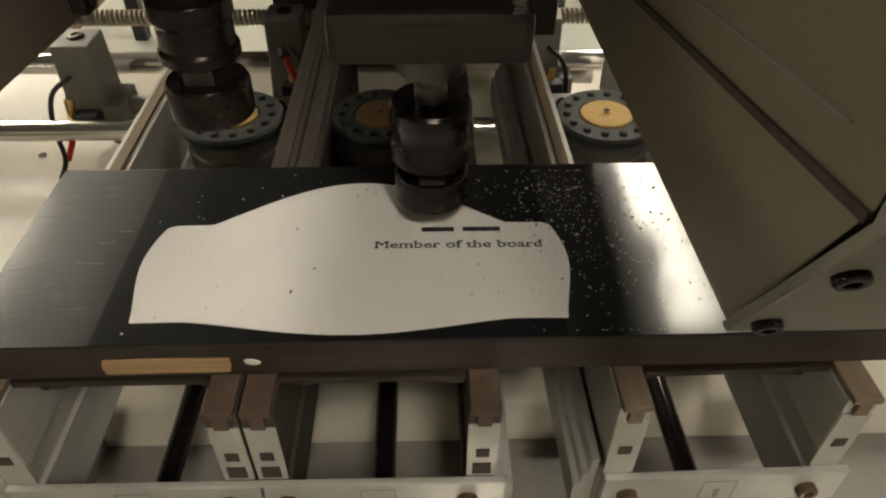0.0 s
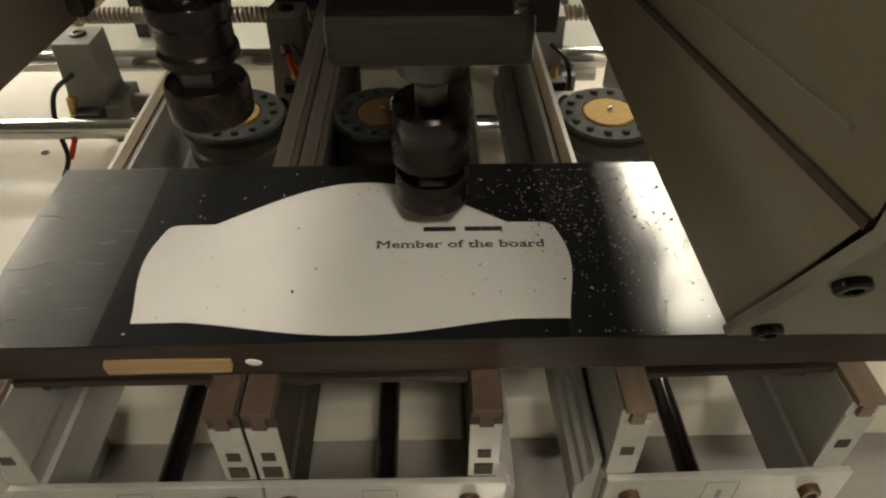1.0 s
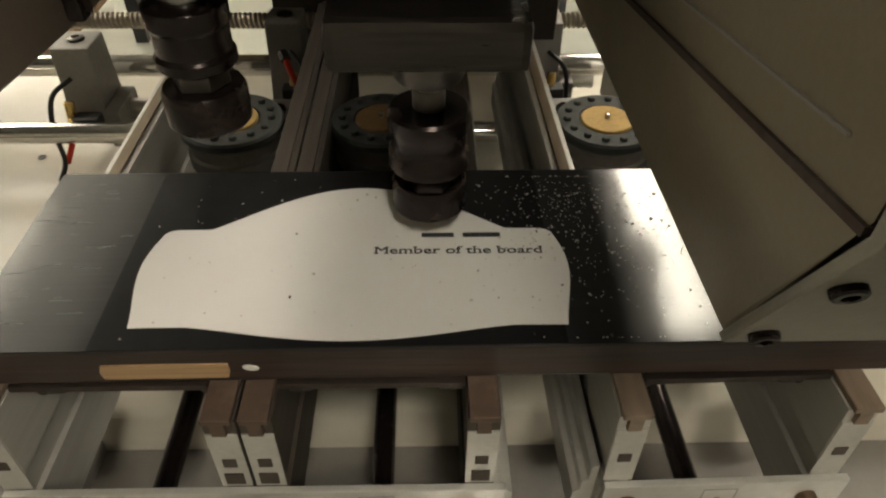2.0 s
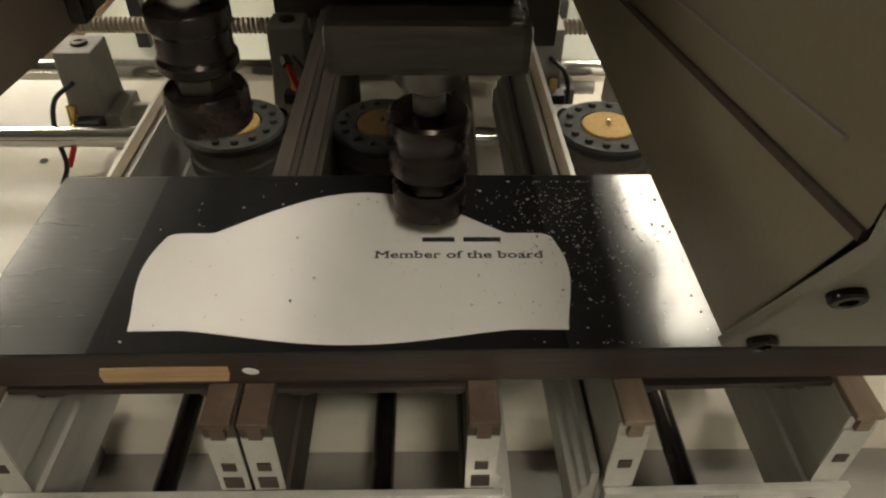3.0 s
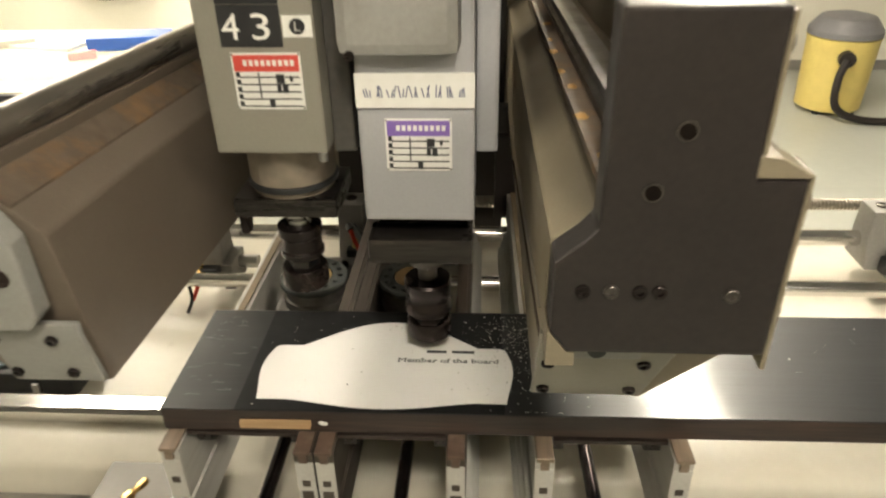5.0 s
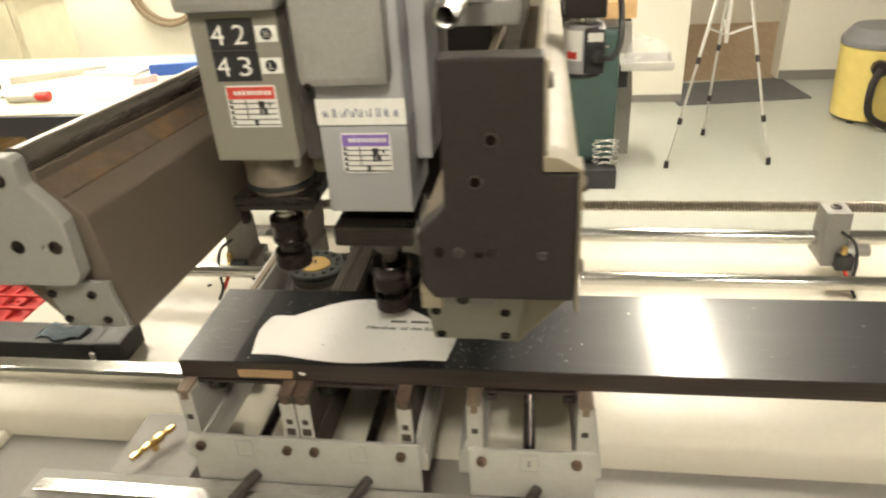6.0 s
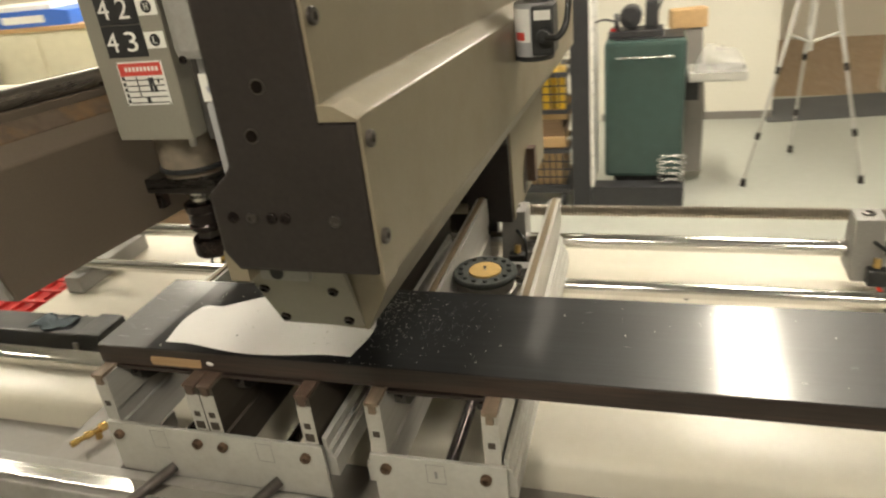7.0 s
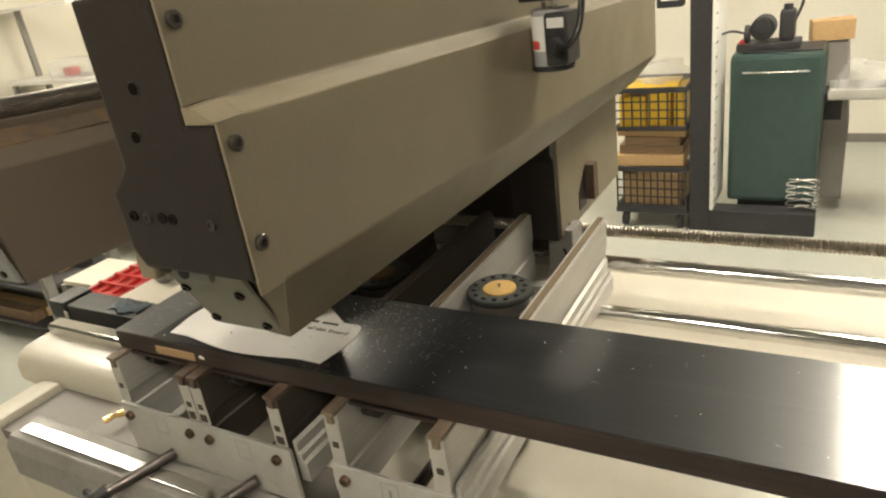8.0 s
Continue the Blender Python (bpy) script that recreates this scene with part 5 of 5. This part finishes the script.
def bag(loc, s, seed, label):
    rng = random.Random(seed)
    bm = B()
    bmesh.ops.create_icosphere(bm, subdivisions=3, radius=1)
    for v in bm.verts:
        k = 1 + 0.5 * noise.noise(v.co * 2.2 + Vector((seed, 0, 0))) + 0.2 * noise.noise(v.co * 6)
        v.co = Vector((v.co.x * s[0] * k, v.co.y * s[1] * k, max(-0.3, v.co.z) * s[2] * k))
    low = min(v.co.z for v in bm.verts)
    for v in bm.verts:
        v.co.z -= low
    o = tagged(part("plastic_bag", bm, PLASTIC_BAG, smooth=50), label, "plastic bag")
    o.location = loc


def vacuum_cleaner():
    t = thing("vacuum_cleaner", "yellow tub vacuum cleaner with grey lid and black hose", "vacuum cleaner", (2.40, 3.72, 0))
    part("tub", lathe(B(), [(0.17, 0.02), (0.185, 0.03), (0.20, 0.43), (0.205, 0.45), (0.19, 0.455)], seg=36), YELLOW_TUB, t, "yellow plastic tub")
    part("lid", lathe(B(), [(0.205, 0.4555), (0.205, 0.49), (0.15, 0.56), (0.06, 0.58)], seg=36), GREY_LID, t, "grey plastic lid", bevel=0.004)
    part("inlet", rod(B(), (-0.05, -0.19, 0.36), (-0.06, -0.24, 0.36), 0.045, seg=20), BEAM_DARK, t, "black hose inlet")
    part("hose", tube(B(), [(-0.06, -0.24, 0.36), (-0.10, -0.27, 0.26), (-0.08, -0.28, 0.10), (0.06, -0.30, 0.03), (0.3, -0.33, 0.025)], 0.022), BEAM_DARK, t, "black hose")
    for k in range(4):
        a = math.pi / 4 + k * math.pi / 2
        part("castor", rod(B(), (0.15 * math.cos(a), 0.15 * math.sin(a), 0.0), (0.15 * math.cos(a), 0.15 * math.sin(a), 0.0195), 0.02, seg=12), RUBBER, t)
    return t


def work_bench():
    t = thing("work_bench", "long workbench with pale top and dark steel frame, cluttered with tools", "workbench", (-2.0, 2.0, 0))
    part("top", box(B(), -1.8, 1.1, -0.45, 0.45, 0.76, 0.785), BENCH_TOP, t, "pale worn top", bevel=0.003)
    part("front_rail", box(B(), -1.8, 1.1, -0.47, -0.451, 0.70, 0.78), BLACK_PAINT, t, "dark steel front rail", bevel=0.002)
    for x in (-1.7, -0.4, 0.45, 1.05):
        for y in (-0.42, 0.4):
            part("leg", box(B(), x - 0.025, x + 0.025, y - 0.025, y + 0.025, 0, 0.7595), BLACK_PAINT, t)
    part("shelf", box(B(), -1.75, 1.05, -0.39, 0.37, 0.25, 0.27), WOOD_DARK, t)
    return t


def cream_cabinet():
    t = thing("storage_cabinet", "cream storage cabinet with a wooden top against the wall", "cabinet", (-3.4, 3.2, 0))
    part("body", box(B(), -0.84, 0.82, -0.2, 0.25, 0.06, 1.0), BENCH_TOP, t, "cream painted body", bevel=0.004)
    part("plinth", box(B(), -0.82, 0.80, -0.18, 0.25, 0.0, 0.0598), BLACK_PAINT, t)
    part("top", box(B(), -0.86, 0.84, -0.22, 0.26, 1.0005, 1.028), CARD, t, "wooden top", bevel=0.003)
    for x in (-0.56, -0.02, 0.52):
        part("door", box(B(), x - 0.262, x + 0.262, -0.214, -0.2005, 0.09, 0.98), BENCH_TOP, t, "cream door", bevel=0.003)
    return t


def blue_folder(loc):
    t = thing("blue_folder", "blue and white folder lying on the cream cabinet", "folder", loc)
    part("cover", prism(B(), [(-0.42, 0.0), (0.42, 0.0), (0.42, 0.085), (0.30, 0.10), (-0.34, 0.10), (-0.42, 0.06)], "y", -0.14, 0.14), BLUE_PLASTIC, t, "blue cover", bevel=0.004)
    part("label", box(B(), -0.12, 0.22, -0.1425, -0.1405, 0.025, 0.07), WHITE_LABEL, t, "white label")
    part("pages", box(B(), -0.3, 0.28, -0.12, 0.13, 0.1005, 0.13), WHITE_LABEL, t, "white pages", bevel=0.003)
    return t


def pale_table():
    t = thing("side_table", "pale steel side table with a clear bin on it", "table", (-4.2, 2.76, 0))
    part("top", box(B(), -0.72, 0.72, -0.16, 0.17, 0.845, 0.875), WHITE_LABEL, t, "pale steel top", bevel=0.003)
    for x in (-0.68, 0.68):
        for y in (-0.13, 0.14):
            part("leg", box(B(), x - 0.018, x + 0.018, y - 0.018, y + 0.018, 0.0, 0.8445), GREY_PLATE, t)
    part("upper_shelf", box(B(), -0.72, 0.28, -0.12, 0.14, 0.0, 0.022), WHITE_LABEL, t, "pale upper shelf", bevel=0.003).location = (0, 0, 1.385)
    for x in (-0.66, 0.26):
        part("shelf_post", box(B(), x - 0.018, x + 0.018, 0.06, 0.1, 0.8755, 1.3845), GREY_PLATE, t, "grey shelf post")
    b = thing("storage_bin", "clear plastic bin with a red part on the pale table", "bin", (-4.05, 2.74, 0.8755))
    part("bottom", box(B(), -0.34, 0.34, -0.1, 0.1, 0.0, 0.006), PLASTIC_BAG, b)
    for x0, x1, y0, y1 in ((-0.34, 0.34, -0.1, -0.094), (-0.34, 0.34, 0.094, 0.1), (-0.34, -0.334, -0.0935, 0.0935), (0.334, 0.34, -0.0935, 0.0935)):
        part("side", box(B(), x0, x1, y0, y1, 0.0065, 0.13), PLASTIC_BAG, b)
    small_box("red_part", "small red plastic part in the clear bin", "part", (-4.26, 2.74, 0.882), (0.09, 0.08, 0.06), RED_PLASTIC, 12)
    return t


def hand_tool(loc):
    t = thing("hand_tool", "grey hand tool with a red grip lying on the workbench", "tool", loc)
    part("body", rod(B(), (-0.09, 0, 0.022), (0.03, 0.01, 0.022), 0.021, seg=14), ALU_PLATE, t, "grey metal body", bevel=0.004)
    part("grip", rod(B(), (0.03, 0.01, 0.022), (0.085, 0.015, 0.022), 0.018, 0.02, seg=14), RED_PLASTIC, t, "red grip", bevel=0.004)
    part("bit", rod(B(), (-0.15, -0.005, 0.022), (-0.09, 0, 0.022), 0.006, seg=10), STEEL, t)
    return t


def hose_coil():
    t = thing("hose_coil", "coil of tan hose hanging on the wall", "hose", (-2.2, 4.06, 0.9))
    for r, y in ((0.25, 0.0), (0.235, -0.03), (0.255, -0.06)):
        part("turn", tube(B(), [(r * math.cos(a * math.pi / 16), y, r * math.sin(a * math.pi / 16)) for a in range(33)], 0.018), TAN_STRIP, t)
    part("hook", rod(B(), (0, 0.039, 0.225), (0, -0.09, 0.225), 0.008, seg=10), STEEL, t, "steel hook")
    return t


def small_box(name, label, category, loc, s, material, rz=0, group=""):
    o = tagged(part(name, box(B(), -s[0] / 2, s[0] / 2, -s[1] / 2, s[1] / 2, 0, s[2]), material, bevel=min(s) * 0.08), label, category, group)
    o.location, o.rotation_euler = loc, (0, 0, radians(rz))
    return o


# ---------------------------------------------------------------- build
GREY_CLOTH_BLUE = mat("rag_cloth", (0.22, 0.27, 0.31), 0.9, var=0.1, scale=150, bump=0.2)
room()
for x, y, z, ln, dim in LAMPS:
    ceiling_lamp(x, y, z, ln, dim)
bed()
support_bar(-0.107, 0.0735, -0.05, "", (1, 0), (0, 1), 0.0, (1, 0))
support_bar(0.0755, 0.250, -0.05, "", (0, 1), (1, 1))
support_bar(0.328, 0.5065, -0.05, "1", (1, 1), (0, 0), 1.2, (1, 1))
for x, y, cork in ((-0.012, 0.352, FELT), (0.152, 0.352, CORK_SHADED), (0.400, 0.347, FELT)):
    vacuum_pod(x, y, cork)
rod_clamp(-0.297, 1, -1, True, 0.63)
rod_clamp(-0.014, 1, 1, True, 0.715, True)
rod_clamp(0.382, 1, 1, True, 0.715)
rod_clamp(1.078, 1, 1, True, 0.70)
work_board()
plaque()
scuffs()
chip_field("wood_chips", CHIPS, 600, 3, "pale engraving chips scattered on the board")
chip_field("dark_chips", CHIPS_BLACK, 90, 5, "dark engraving crumbs scattered on the plaque and board")
GANTRY = gantry()
OLIVE = motor_olive()
GREY = motor_grey()
CARRIAGE = spindle_carriage()
air_valve()
parts_case()
rag()
red_tray()
timber_rack(-2.6, 1.0)
tripod()
green_cabinet()
pump_unit()
black_column()
cart()
crate("wire_crate", "dark wire crate full of offcuts on the trolley", "crate", (0.10, 2.75, 0.1005), 0.33, 0.3, 0.21, BLACK_PAINT, 10)
crate("wire_crate", "dark wire crate with yellow packets on the stacked wood", "crate", (0.10, 2.75, 0.485), 0.33, 0.3, 0.20, BLACK_PAINT, 8)
for k, (dx, dz, w, h, rz) in enumerate(((-0.09, 0.0, 0.13, 0.15, 2), (0.04, 0.0, 0.11, 0.16, -3), (0.117, 0.0, 0.05, 0.18, 4), (-0.02, 0.161, 0.26, 0.03, 5))):
    small_box("yellow_packet", "yellow paper packet standing in the wire crate", "packet", (0.10 + dx, 2.74, 0.4915 + dz), (w - 0.006, 0.22, h), YELLOW, rz, "yellow packets")
small_box("wood_block", "pale offcut standing in the lower wire crate", "wood block", (0.02, 2.74, 0.1075), (0.13, 0.23, 0.165), CARD, 2, "stacked offcuts")
small_box("wood_block", "pale offcut standing in the lower wire crate", "wood block", (0.165, 2.74, 0.1075), (0.14, 0.23, 0.17), CARD, -2, "stacked offcuts")
wood_stack((0.10, 2.75, 0.312), 4, 2, 0.32, 0.040)
bag((0.10, 2.75, 0.684), (0.14, 0.10, 0.075), 3, "crumpled clear plastic bag lying in the yellow crate")
bag((0.94, 2.86, 0.5835), (0.10, 0.08, 0.10), 7, "crumpled clear plastic bag on the side tray")
small_box("cardboard_box", "small brown cardboard box on the green cabinet", "box", (0.80, 2.985, 0.791), (0.17, 0.08, 0.09), CARD, 14)
vacuum_cleaner()
work_bench()
cream_cabinet()
blue_folder((-3.28, 3.14, 1.0285))
pale_table()
hose_coil()
small_box("cable_box", "small black box lying on the workbench", "box", (-1.95, 1.85, 0.786), (0.12, 0.1, 0.05), RUBBER, 15)
small_box("cardboard_box", "open brown cardboard box under the workbench", "box", (-2.15, 1.78, 0.271), (0.5, 0.4, 0.3), CARD, 5)
hand_tool((-1.62, 1.70, 0.786))
small_box("glue_bottle", "small orange plastic bottle lying on the workbench", "bottle", (-1.25, 1.95, 0.786), (0.1, 0.03, 0.03), RED_PLASTIC, 25)
small_box("metal_profile", "grey metal profile lying on the workbench", "profile", (-1.75, 2.1, 0.786), (0.4, 0.06, 0.03), ALU_PLATE, 30)
small_box("blue_package", "blue and white package lying on the workbench", "package", (-1.15, 2.15, 0.786), (0.3, 0.14, 0.05), BLUE_PLASTIC, 8)
small_box("paper_stack", "stack of white paper sheets on the workbench", "paper", (-1.5, 2.2, 0.786), (0.3, 0.21, 0.012), WHITE_LABEL, -12)
tagged(part("floor_cable", tube(B(), [(-1.6, -0.6, 0.006), (-1.2, -0.35, 0.006), (-0.9, -0.25, 0.006), (-0.5, -0.3, 0.006), (-0.2, -0.15, 0.006)], 0.006), WHITE_LABEL), "white cable lying on the grey floor", "cable")
small_box("clear_tray", "clear plastic tray with a red part on the workbench", "tray", (-1.25, 1.75, 0.786), (0.34, 0.16, 0.06), PLASTIC_BAG, 4)
small_box("floor_mat", "dark grey floor mat before the doorway", "mat", (1.75, 4.3, 0.0), (0.9, 0.5, 0.008), GREY_CLOTH, 8)


def motions():
    rows = GANTRY_ROWS
    walk(CARRIAGE, [(t, pose(0.125 + gx, 0.35 + gy, 1.2)) for t, gx, gy in rows])
    walk(GANTRY, [(t, pose(0.2 + gx, 0.25, 1.04)) for t, gx, gy in rows])
    walk(OLIVE, [(t, pose(0.048 + gx, 0.115 + gy, 0.978)) for t, gx, gy in rows])
    walk(GREY, [(t, pose(0.2 + gx, 0.112 + gy, 0.901)) for t, gx, gy in rows])


motions()
